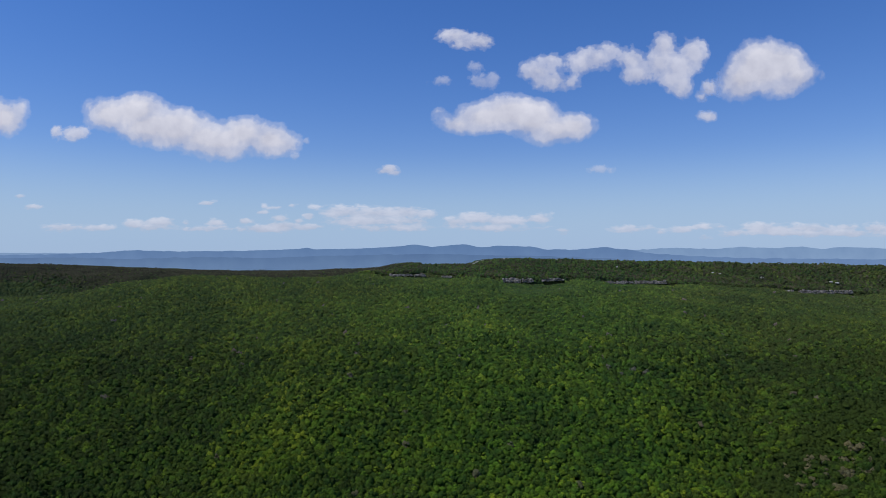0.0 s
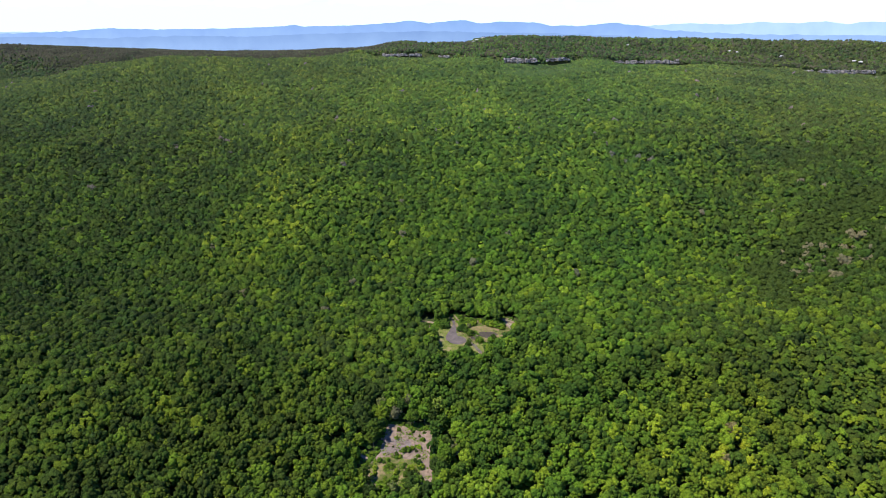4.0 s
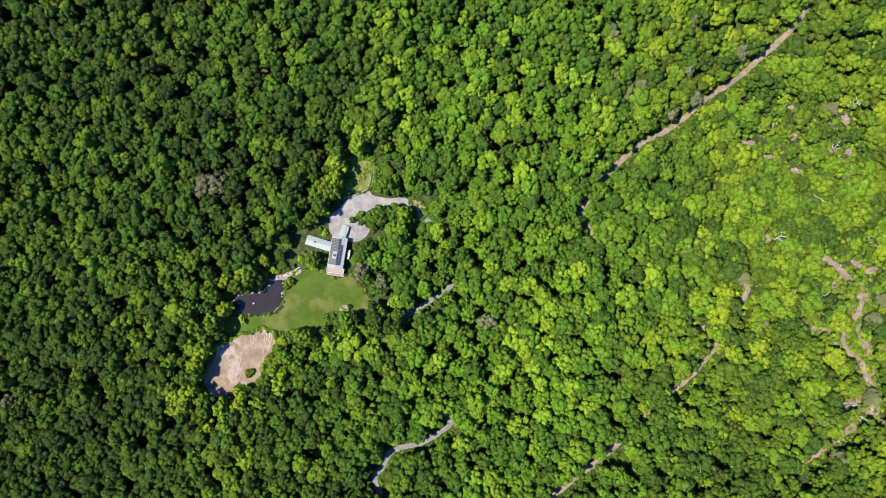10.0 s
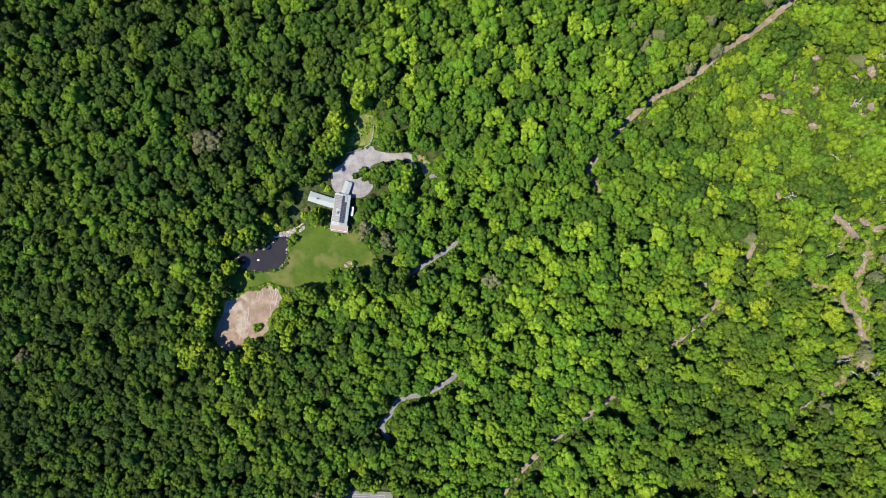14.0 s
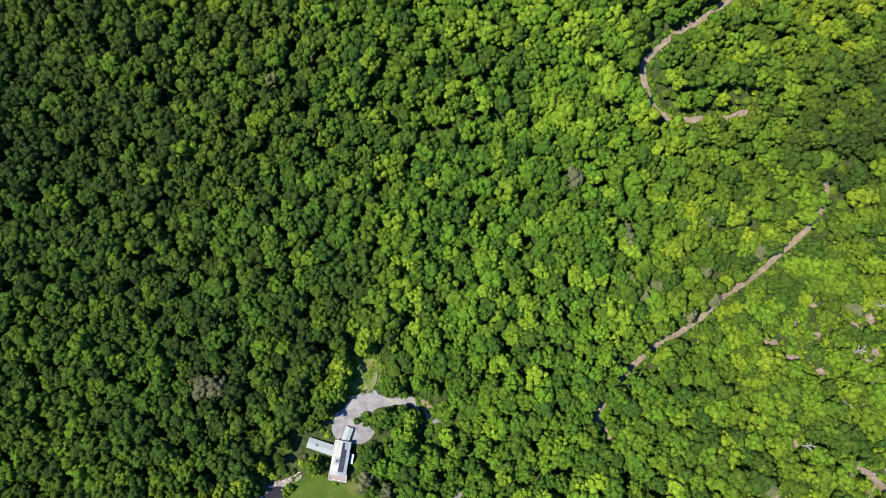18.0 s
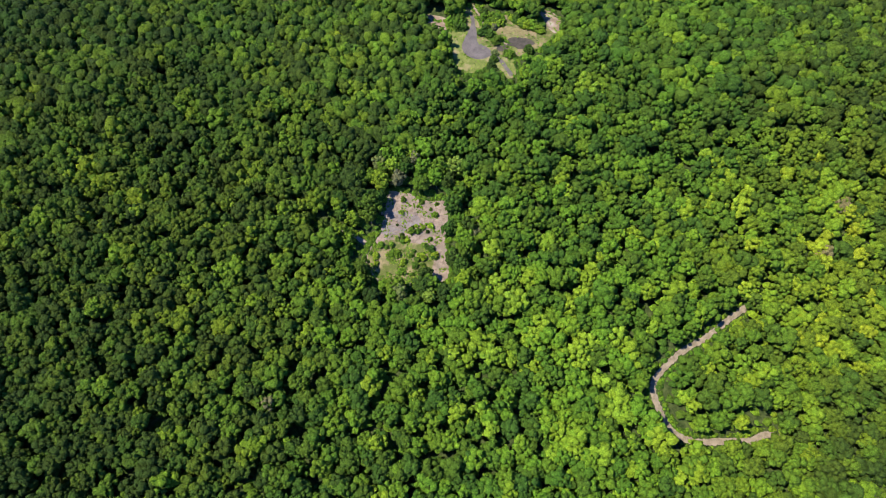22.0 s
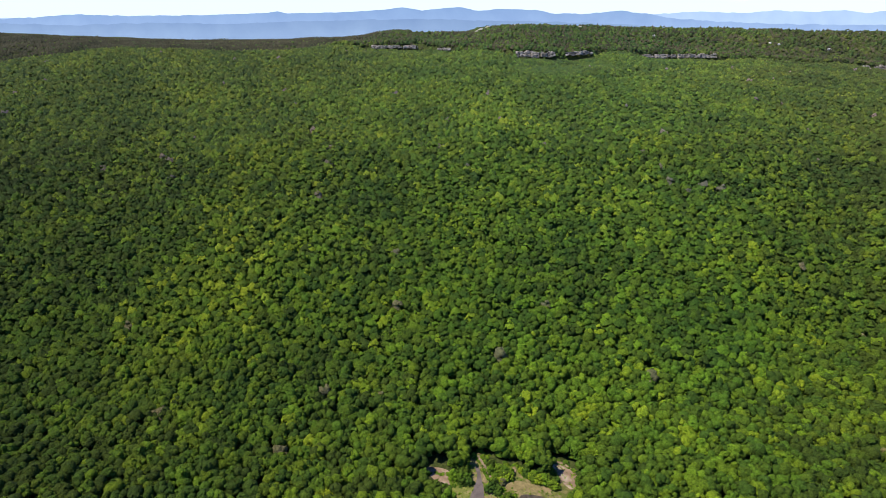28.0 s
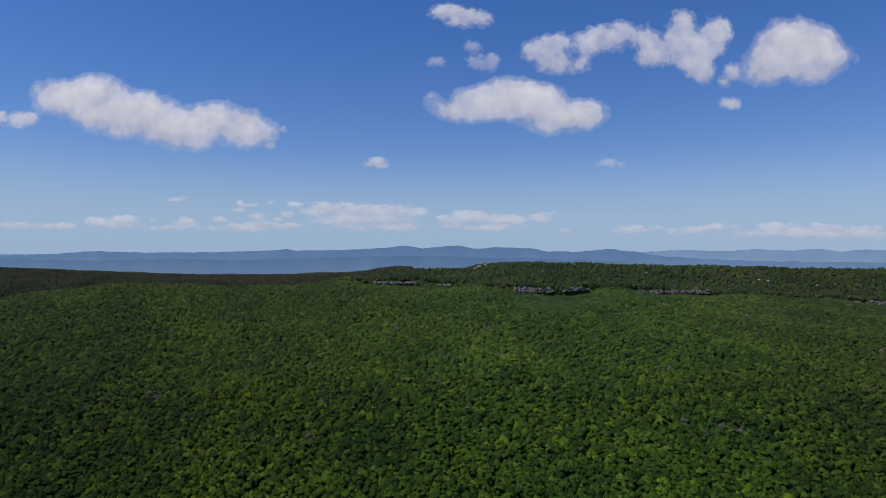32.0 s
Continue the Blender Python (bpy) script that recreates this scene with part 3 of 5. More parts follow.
OPEN.append((curve([(-127, 161), (-121, 164.5), (-113, 167.5), (-107, 171), (-106, 167), (-111, 164), (-117, 161.5)]), 3.5, True))
CLIFF_SPANS = [(-175, -52), (0, 32), (183, 280), (305, 385), (548, 756), (1170, 1415)]


def free_of_trees(x, y, ease=1.0):
    ok = ~((np.abs(x + 79.5) < 12.5) & (np.abs(y - 178) < 19))
    ok &= ~((np.abs(x + 95.5) < 15) & (np.abs(y - 187.5) < 10.5))
    ok &= ~((np.abs(x + 75) < 9) & (np.abs(y - 196) < 9))
    for line, margin, closed in OPEN:
        margin = margin * ease
        x0, y0 = line.min(0) - margin
        x1, y1 = line.max(0) + margin
        m = np.where((x > x0) & (x < x1) & (y > y0) & (y < y1))[0]
        if len(m):
            hit = line_distance(x[m], y[m], line, closed) < margin
            if closed:
                hit |= inside(x[m], y[m], line)
            ok[m[hit]] = False
    gap = cliff_line(x) - y
    for x0, x1 in CLIFF_SPANS:
        ok &= ~((x > x0) & (x < x1) & (gap > -6) & (gap < 36))
    return ok


def draped(name, outline, material, lift, step, label, category="ground", kind="structure"):
    """A patch of ground cover inside an outline, laid over the terrain."""
    x0, y0 = outline.min(0)
    x1, y1 = outline.max(0)
    X, Y = np.meshgrid(np.arange(x0, x1, step), np.arange(y0, y1, step))
    X, Y = X.ravel(), Y.ravel()
    ok = inside(X, Y, outline) & (line_distance(X, Y, outline, True) > step * 0.5)
    pts = [Vector(q) for q in outline] + [Vector(q) for q in zip(X[ok], Y[ok])]
    n = len(outline)
    v, _, f, _, _, _ = delaunay_2d_cdt(pts, [(i, (i + 1) % n) for i in range(n)], [], 1, 0.001)
    v = np.array([tuple(q) for q in v])
    zz = ground_z(v[:, 0], v[:, 1]) + lift
    ob = mesh_object(name, np.column_stack([v, zz]), f, material, smooth=True)
    return tagged(ob, label, category, kind=kind)


def ribbon(name, line, width, material, lift, label, category="road"):
    """A lane along a line, laid over the terrain, with ragged edges."""
    rnd = random.Random(name)
    dense = curve(line, False, 3)
    d = np.gradient(dense, axis=0)
    d /= np.maximum(np.linalg.norm(d, axis=1, keepdims=True), 1e-6)
    side = np.column_stack([d[:, 1], -d[:, 0]])
    verts, faces, across = [], [], 5
    for i, q in enumerate(dense):
        w = [-(width / 2) * rnd.uniform(0.8, 1.25), -width / 4, 0, width / 4, (width / 2) * rnd.uniform(0.8, 1.25)]
        for s, off in enumerate(w):
            e = q + side[i] * off
            verts.append((e[0], e[1], float(ground_z(e[0], e[1])) + lift - (0.12 if s in (0, 4) else 0)))
    for i in range(len(dense) - 1):
        for s in range(across - 1):
            a0 = i * across + s
            faces.append((a0, a0 + 1, a0 + across + 1, a0 + across))
    return tagged(mesh_object(name, verts, faces, material, smooth=True), label, category, kind="structure")


def earth(name, dark, light, scale=0.25, rough=0.9, bump=0.08, stain=None):
    """Soil, gravel or grass: broad patches, grain and relief."""
    k = Nodes(name, rough, 0.06)
    c = k.mix(k.ramp(k.noise(scale, 5, 0.65), (0.35, (0, 0, 0)), (0.65, (1, 1, 1))), dark, light)
    grain = k.noise(3.5, 5, 0.7)
    c = k.mix(1.0, c, k.ramp(grain, (0.3, (0.7, 0.7, 0.7)), (0.7, (1.25, 1.25, 1.25))), "MULTIPLY")
    if stain:
        c = k.mix(k.ramp(k.noise(scale * 0.5, 3, 0.6), (0.52, (0, 0, 0)), (0.66, (1, 1, 1))), c, stain)
    k.bump(grain, 0.6, bump)
    return k.colour(c)


MEADOW = earth("meadow_grass", (0.066, 0.090, 0.018), (0.135, 0.140, 0.040), 0.22, stain=(0.165, 0.138, 0.070), bump=0.15)
LAWN_GRASS = earth("lawn_grass", (0.034, 0.060, 0.008), (0.056, 0.084, 0.012), 0.09, stain=(0.088, 0.090, 0.026))
k = Nodes("wild_grass", 0.9, 0.06)
patchy = k.mix(k.ramp(k.noise(0.10, 5, 0.7), (0.42, (0, 0, 0)), (0.56, (1, 1, 1))), (0.165, 0.128, 0.068), (0.068, 0.080, 0.020))
patchy = k.mix(k.ramp(k.noise(0.19, 4, 0.6), (0.56, (0, 0, 0)), (0.70, (1, 1, 1))), patchy, (0.082, 0.125, 0.014))
tuft = k.noise(2.6, 5, 0.75)
k.bump(tuft, 0.8, 0.15)
WILD_GRASS = k.colour(k.mix(1.0, patchy, k.ramp(tuft, (0.32, (0.55, 0.58, 0.55)), (0.68, (1.4, 1.38, 1.35))), "MULTIPLY"))
BARE_SOIL = earth("bare_soil", (0.135, 0.096, 0.064), (0.205, 0.155, 0.112), 0.15, stain=(0.25, 0.21, 0.168))
GRAVEL = earth("pale_gravel", (0.13, 0.124, 0.118), (0.215, 0.203, 0.19), 0.2)
LANE_STONE = earth("lane_asphalt", (0.105, 0.10, 0.096), (0.16, 0.153, 0.146), 0.3)
TRAIL_EARTH = earth("trail_earth", (0.115, 0.092, 0.060), (0.205, 0.165, 0.118), 0.3)
PINK_ROCK = earth("pink_shale", (0.105, 0.078, 0.055), (0.225, 0.170, 0.128), 0.35, stain=(0.115, 0.096, 0.068))
MUD = earth("grey_mud", (0.070, 0.060, 0.056), (0.105, 0.090, 0.082), 0.12, 0.9)
STONE = earth("grey_stone", (0.13, 0.115, 0.095), (0.27, 0.24, 0.205), 0.9, bump=0.2)
CLIFF_STONE = earth("cliff_stone", (0.07, 0.066, 0.06), (0.33, 0.31, 0.28), 0.16, bump=0.6, stain=(0.06, 0.06, 0.055))
k = Nodes("pond_water", 0.12, 0.3)
k.bump(k.noise(1.5, 3, 0.6), 0.15, 0.05)
WATER = k.colour(k.mix(k.noise(0.2, 3), (0.012, 0.010, 0.008), (0.024, 0.020, 0.015)))

draped("lawn", LAWN, LAWN_GRASS, 0.30, 3.0, "mown green lawn with a dry patch beside the house", "lawn")
draped("dirt_field", DIRT, BARE_SOIL, 0.34, 3.0, "bare tan earth field with pale tyre marks", "dirt field")
draped("driveway", DRIVE, GRAVEL, 0.36, 3.0, "pale grey gravel forecourt beside the house", "driveway")
draped("verge", VERGE, BARE_SOIL, 0.42, 2.0, "bare tan verge at the end of the forecourt", "verge")
draped("garden", GARDEN, MEADOW, 0.30, 3.0, "rough yellow-green garden behind a stone wall", "garden")
draped("forest_clearing", CLEARING, PINK_ROCK, 0.30, 4.0, "bare pinkish shale clearing in the forest", "clearing")
draped("clearing_grass", CLEARING_GRASS, WILD_GRASS, 0.45, 3.0, "yellow-green grass at the foot of the clearing", "grass")
draped("marsh", MARSH, WILD_GRASS, 0.30, 4.0, "grassy wet opening round two ponds", "marsh")
draped("marsh_rim", MARSH_RIM, MEADOW, 0.40, 3.0, "yellow-green sedge round the muddy pond", "grass")
draped("marsh_bank", MARSH_EAST, BARE_SOIL, 0.45, 3.0, "bare tan bank at the marsh edge", "bank")
draped("marsh_bank", MARSH_WEST, BARE_SOIL, 0.45, 3.0, "bare tan bank at the marsh edge", "bank")
draped("marsh_pond", MARSH_POND, MUD, 0.50, 4.0, "shallow grey muddy pond in the marsh", "pond")
PEAT = earth("wet_peat", (0.030, 0.026, 0.020), (0.062, 0.052, 0.040), 0.25, 0.6)
draped("dark_pool", DARK_POOL, PEAT, 0.50, 4.0, "dark brown boggy pool in the marsh", "pool")
draped("dark_pool", curve([(36, 715.7), (42, 718), (46, 716.5), (43.5, 711.5), (38, 711.7)]), PEAT, 0.52, 4.0, "small dark boggy pool beside the track", "pool")
flat = draped("garden_pond", POND, WATER, 0.0, 4.0, "dark still garden pond with a fountain", "pond")
POND_Z = float(ground_z(-125, 140)) + 0.42
for v in flat.data.vertices:
    v.co.z = max(POND_Z, float(ground_z(v.co.x, v.co.y)) + 0.40)
ribbon("lane", LANE, 3.8, LANE_STONE, 0.30, "narrow grey asphalt lane through the trees")
ribbon("trail", TRAIL, 4.0, TRAIL_EARTH, 0.28, "tan dirt trail winding through the forest", "trail")
ribbon("hairpin_trail", HAIRPIN, 4.0, TRAIL_EARTH, 0.32, "tan dirt trail with a hairpin bend", "trail")
ribbon("ledge_path", LEDGE_WALK, 4.5, PINK_ROCK, 0.28, "bare pinkish rock path along a ledge", "path")
ribbon("marsh_track", STRIP, 2.0, TRAIL_EARTH, 0.60, "bare tan track across the marsh", "track")
ribbon("clearing_track", SPUR, 3.5, PINK_ROCK, 0.34, "narrow track into the clearing", "track")
ribbon("pond_track", POND_TRACK, 3.2, MUD, 0.58, "bare grey track running south from the pond", "track")
draped("hill_grass", HILL_GRASS, WILD_GRASS, 0.22, 4.0, "thin dry grass on the rocky hilltop", "grass")
for ring in BALD_RINGS:
    draped("bald_rock", ring, PINK_ROCK, 0.34, 3.0, "small bare rock opening among the trees", "rock opening")


# ---- forest ----
def jitter_grid(rng, x0, x1, y0, y1, s, loose=0.44):
    """Scattered tree places, about s metres apart."""
    xs, ys = np.arange(x0, x1, s), np.arange(y0, y1, s * 0.87)
    X, Y = np.meshgrid(xs, ys)
    X = X + (np.arange(len(ys)) % 2)[:, None] * s / 2
    return np.stack([X.ravel(), Y.ravel()], 1) + rng.uniform(-loose * s, loose * s, (X.size, 2))


def dome(sides, rings, low=-15):
    """A low dome of unit radius, open below: vertices and triangles."""
    v, f = [(0, 0, 1.0 if rings > 1 else 0.78)], []
    for r in range(1, rings + 1):
        e = math.radians(90 - r * (90 - low) / rings)
        for s in range(sides):
            w = 2 * math.pi * (s + 0.5 * r) / sides
            v.append((math.cos(w) * math.cos(e), math.sin(w) * math.cos(e), math.sin(e)))
    for s in range(sides):
        f.append((0, 1 + s, 1 + (s + 1) % sides))
    for r in range(1, rings):
        p, q = 1 + (r - 1) * sides, 1 + r * sides
        for s in range(sides):
            n2 = (s + 1) % sides
            f.append((p + s, q + s, p + n2))
            f.append((p + n2, q + s, q + n2))
    return np.array(v), np.array(f)


def clumps(rng, sides, rings, sprays, kinds=16):
    """Some kinds of leafy clump of unit radius: a low dome set about with loose leaf sprays, tilted every way."""
    dv, df = dome(sides, rings)
    up = rng.normal(0, 1, (kinds, sprays, 3))
    up[..., 2] = np.abs(up[..., 2]) - 0.25
    up /= np.linalg.norm(up, axis=2, keepdims=True)
    face = up + rng.normal(0, 0.34, up.shape)
    u = np.cross(face, rng.normal(0, 1, up.shape))
    u /= np.linalg.norm(u, axis=2, keepdims=True)
    w = np.cross(face, u)
    w /= np.linalg.norm(w, axis=2, keepdims=True)
    size = rng.uniform(0.30, 0.58, (kinds, sprays, 1))
    at = up * rng.uniform(0.90, 1.08, (kinds, sprays, 1))
    leaf = np.stack([at + size * u, at + size * (0.9 * w - 0.5 * u), at - size * (0.9 * w + 0.5 * u)], 2).reshape(kinds, sprays * 3, 3)
    v = np.concatenate([np.repeat(dv[None], kinds, 0), leaf], 1)
    f = np.concatenate([df, len(dv) + np.arange(sprays * 3).reshape(-1, 3)])
    return v, f, len(dv)


def crown_arrays(rng, places, base, radius, height, lumps, sides, rings, tone, clump=1.35, ragged=(0.62, 1.32), sprays=0, core=True):
    """Vertices, triangles and tones of crowns; each one is an uneven heap of leafy clumps over a core."""
    n = len(places)
    kinds, df, solid = clumps(rng, sides, rings, sprays)
    nv = kinds.shape[1]
    dv = kinds[rng.integers(0, len(kinds), (n, lumps))]
    i = np.arange(lumps)
    up = 1 - (i + 0.3) / lumps * 0.98
    ang = i * 2.39996
    ring = np.sqrt(np.maximum(1 - up ** 2, 0))
    spin = rng.uniform(0, 6.28, (n, 1))
    lean = rng.uniform(0, 6.28, (n, 3))
    if lumps == 1:
        cx = cy = cz = np.zeros((n, 1))
        lr = np.ones((n, 1))
        deep = np.full((n, 1), 0.8)
    else:
        a2 = ang + spin
        # boughs: the crown reaches further out in some directions
        lobe = 0.94 + 0.18 * np.cos(2 * a2 + lean[:, :1]) + 0.16 * np.cos(3 * a2 + lean[:, 1:2]) + 0.12 * np.cos(5 * a2 + lean[:, 2:])
        wob = rng.uniform(0.74, 1.16, (n, lumps))
        deep = rng.uniform(1.0, 1.6, (n, 1))
        lr = rng.uniform(0.6, 1.4, (n, lumps)) * clump / math.sqrt(lumps)
        cx = np.cos(a2) * ring * wob * lobe * 0.88
        cy = np.sin(a2) * ring * wob * lobe * 0.88
        cz = up * deep * wob * (0.8 + 0.2 * lobe)
    R = radius[:, None]
    top = (base + height)[:, None]
    centre = np.stack([places[:, :1] + cx * R, places[:, 1:] + cy * R, top - R * deep + cz * R - lr * R * 0.5], 2)
    size = (lr * R)[:, :, None, None]
    turn = rng.uniform(0, 6.28, (n, lumps))
    out = np.stack([cx, cy, cz * 0.7 + 0.45], 2)
    out = out / np.linalg.norm(out, axis=2, keepdims=True)
    side = np.cross(out, np.stack([np.cos(turn), np.sin(turn), 0 * turn], 2))
    side = side / np.maximum(np.linalg.norm(side, axis=2, keepdims=True), 1e-6)
    other = np.cross(out, side)
    v = dv[..., 0, None] * side[:, :, None] + dv[..., 1, None] * other[:, :, None] + dv[..., 2, None] * out[:, :, None]
    v[:, :, :solid] *= rng.uniform(*ragged, (n, lumps, solid, 1))
    verts = (centre[:, :, None] + v * size).reshape(-1, 3)
    tris = (df[None] + (np.arange(n * lumps) * nv)[:, None, None]).ravel()
    tv = np.repeat(np.repeat(tone, lumps) + rng.normal(0, 0.012, n * lumps), nv).reshape(-1, nv)
    tv[:, solid:] += np.repeat(rng.normal(0, 0.035, (len(tv), sprays)), 3, 1)
    tv = np.where(np.repeat(tone, lumps)[:, None] > 0.96, 0.985, np.clip(tv, 0, 0.955)).ravel()
    if lumps > 1 and core:  # a dense core inside the clumps
        cv, cf = dome(6, 1, -25)
        heart = np.stack([places[:, :1] + cv[:, 0] * R * 0.74, places[:, 1:] + cv[:, 1] * R * 0.74, top - R * deep * 1.12 + cv[:, 2] * R * deep * 0.95], 2)
        tris = np.concatenate([tris, (cf[None] + len(verts) + (np.arange(n) * len(cv))[:, None, None]).ravel()])
        verts = np.concatenate([verts, heart.reshape(-1, 3)])
        tv = np.concatenate([tv, np.repeat(tone * 0.8, len(cv))])
    return verts, tris, tv


def forest(name, rng, places, radius, height, lumps, sides, rings, tone, label, clump=1.35, rough=False, leaves=LEAVES, ragged=(0.62, 1.32), sprays=0, core=True):
    v, t, tv = crown_arrays(rng, places, ground_z(places[:, 0], places[:, 1]), radius, height, lumps, sides, rings, tone, clump, ragged, sprays, core)
    if rough:
        v += rng.normal(0, 0.7, v.shape)
    ob = bulk_mesh(name, v, t, 3, leaves, tv)
    return tagged(ob, label, "forest", kind="stuff")


def in_view(p, margin=40):
    """Whether a place lies in the wedge that the flight sees."""
    return np.abs(p[:, 0]) < np.maximum(360, 0.72 * p[:, 1] + 110) + margin


GULLY = curve([(440, 790), (470, 895), (550, 945), (680, 1030), (820, 1085)], False)


def tones(rng, p):
    n = np.array([1.5 * noise.noise(Vector((x * 0.0055, y * 0.0055, 3.1))) + 0.6 * noise.noise(Vector((x * 0.014, y * 0.014, 1.1))) + 0.6 * noise.noise(Vector((x * 0.05, y * 0.05, 9.2))) for x, y in p])
    t = np.clip(rng.beta(1.8, 2.6, len(p)) * 0.95 + 0.17 * n, 0, 0.93)
    # hemlocks down the gully, and drier growth on the knoll beside it
    gully = np.exp(-(line_distance(p[:, 0] + 18 * n, p[:, 1], GULLY, False) / 34) ** 2)
    t = t * (1 - 0.88 * (rng.random(len(p)) < gully * 1.1))
    knoll = np.exp(-((p[:, 0] - 562) / 52) ** 2 - ((p[:, 1] - 886) / 32) ** 2)
    # unlit crown sides seen to the left are put in as darker tones
    t = np.clip(t - 0.22 * soft(-p[:, 0], 40, 260) * (0.55 + 0.45 * soft(p[:, 1], 270, 420)) * (1 - 0.45 * soft(p[:, 1], 420, 600)) * (1 - soft(p[:, 1], 650, 950)) - 0.06 * soft(p[:, 0], 180, 300) * soft(p[:, 1], 280, 380) * (1 - soft(p[:, 1], 700, 900)), 0, 1)
    # shading of the terrain folds, put in as darker tones to both sides
    t = np.clip(t - 0.22 * soft(p[:, 0] - 0.36 * p[:, 1], 0, 220) * soft(p[:, 1], 650, 900) - 0.18 * soft(-p[:, 0] - 0.22 * p[:, 1], 0, 300) * soft(p[:, 1], 650, 900) * (1 - soft(p[:, 1], 1500, 1900)), 0, 1)
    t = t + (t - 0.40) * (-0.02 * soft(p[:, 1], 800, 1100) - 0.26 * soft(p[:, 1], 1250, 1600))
    # a brighter belt of crowns down the middle of the valley
    t = np.clip(t + 0.14 * soft(p[:, 0], -110, 0) * (1 - soft(p[:, 0], 90, 220)) * (1 - soft(p[:, 1], 560, 760)), 0, 0.93)
    t = np.clip(t + 0.09 * soft(p[:, 0], -40, 60) * (1 - soft(p[:, 0], 160, 300)) * soft(p[:, 1], 440, 560) * (1 - soft(p[:, 1], 760, 950)), 0, 0.93)
    # brighter crowns on the rise south-east of the marsh
    t = np.clip(t + 0.13 * np.exp(-((p[:, 0] - 85) / 60) ** 2 - ((p[:, 1] - 665) / 34) ** 2) - 0.05 * soft(p[:, 0], 0, 300) * soft(p[:, 1], 900, 1200), 0, 0.93)
    return np.where(rng.random(len(p)) < 0.003 + 0.42 * knoll, 0.985, t)


def lifted(t, by):
    """Brighter tones, but for the few bare crowns."""
    return np.where(t > 0.96, t, np.clip(t + by, 0, 0.955))


def planted(p, ease=1.0):
    return p[in_view(p) & free_of_trees(p[:, 0], p[:, 1], ease)]


def hill(p):
    """The brighter, thinner growth on the low hill to the east."""
    return soft(p[:, 0], 95, 190) * (1 - soft(p[:, 1], 290, 400)) * soft(p[:, 1], 0, 150)


def spread(p, lo, hi, share):
    """Crown radii that fill the room between neighbouring trees."""
    tree = KDTree(len(p))
    for i, (x, y) in enumerate(p):
        tree.insert((x, y, 0), i)
    tree.balance()
    gap = np.array([np.mean([q[2] for q in tree.find_n((x, y, 0), 5)[1:]]) for x, y in p])
    return np.clip(share * gap * rng.uniform(0.78, 1.28, len(p)), lo, hi)


def edge_of(p, y):
    """A winding border between two kinds of woods."""
    return p[:, 1] < y + 30 * np.sin(p[:, 0] * 0.021) + 18 * np.sin(p[:, 0] * 0.057 + 2)


rng = np.random.default_rng(5)
near = planted(jitter_grid(rng, -660, 660, -100, 730, 10.0))
near = near[edge_of(near, 660)]
thin = inside(near[:, 0], near[:, 1], HILL_GRASS)
near = near[~thin | (rng.random(len(near)) < 0.62)]
slope = planted(jitter_grid(rng, -1200, 1200, 600, 1420, 9.8))
slope = slope[~edge_of(slope, 660) & edge_of(slope, 1350)]
upper = planted(jitter_grid(rng, -1700, 1700, 1280, 2180, 8.6))
upper = upper[~edge_of(upper, 1350)]


def room(p):
    """How far each place is from the nearest open ground or lane."""
    far = np.full(len(p), 99.0)
    for line, margin, closed in OPEN:
        x0, y0 = line.min(0) - 14
        x1, y1 = line.max(0) + 14
        m = np.where((p[:, 0] > x0) & (p[:, 0] < x1) & (p[:, 1] > y0) & (p[:, 1] < y1))[0]
        if len(m):
            far[m] = np.minimum(far[m], line_distance(p[m][:, 0], p[m][:, 1], line, closed) - (0.0 if closed else 1.2))
    return np.maximum(far, 0)


# trees that edge the open ground stand as things of their own
EDGE = np.full(len(near), 1e9)
for line, margin, closed in OPEN[:9]:
    EDGE = np.minimum(EDGE, line_distance(near[:, 0], near[:, 1], line, closed) + (20 if line is MARSH else 0))
order = np.argsort(EDGE)
single, near = near[order[:270]], near[order[270:]]
fine = np.abs(near[:, 0]) < 330
for name, p, lumps, sprays, rings in (("canopy_below", near[fine], 16, 5, 2), ("canopy_beside", near[~fine], 10, 0, 1)):
    r = spread(p, 3.2, 9.5, 0.66) * (1 + 0.12 * hill(p))
    r = np.minimum(r, 0.5 + 0.74 * room(p))
    tone = tones(rng, p)
    # on the low hill bright young crowns stand between dark older ones
    mixed = np.where(rng.random(len(p)) < 0.40, rng.uniform(0.12, 0.42, len(p)), rng.uniform(0.51, 0.89, len(p)))
    tone = np.where(rng.random(len(p)) < hill(p) * 1.1, mixed, tone)
    forest(name, rng, p, r, rng.uniform(11, 17, len(p)) * (1 - 0.30 * hill(p)) * (0.6 + 0.4 * soft(r, 2, 5)) + r * 0.85, lumps, 5, rings,
           tone, "dense broadleaf canopy in dark and yellow greens", 1.42, ragged=(0.68, 1.28), sprays=sprays)
p = planted(jitter_grid(rng, -640, 640, -100, 690, 6.5), 0.75)
r = np.minimum(rng.uniform(2.6, 4.6, len(p)) + 0.3 * hill(p), 0.5 + 0.62 * room(p))
forest("understorey", rng, p, r, rng.uniform(6, 12, len(p)) * (1 - 0.4 * hill(p)) * (0.4 + 0.6 * soft(r, 1, 4)), 1, 6, 1, np.clip(tones(rng, p) * 0.85 + 0.06 * hill(p), 0, 0.95), "lower trees and brush filling gaps in the canopy")
p = slope
r = np.minimum(spread(p, 3.6, 8.4, 0.70), 0.8 + 0.8 * room(p))
close = edge_of(p, 900)
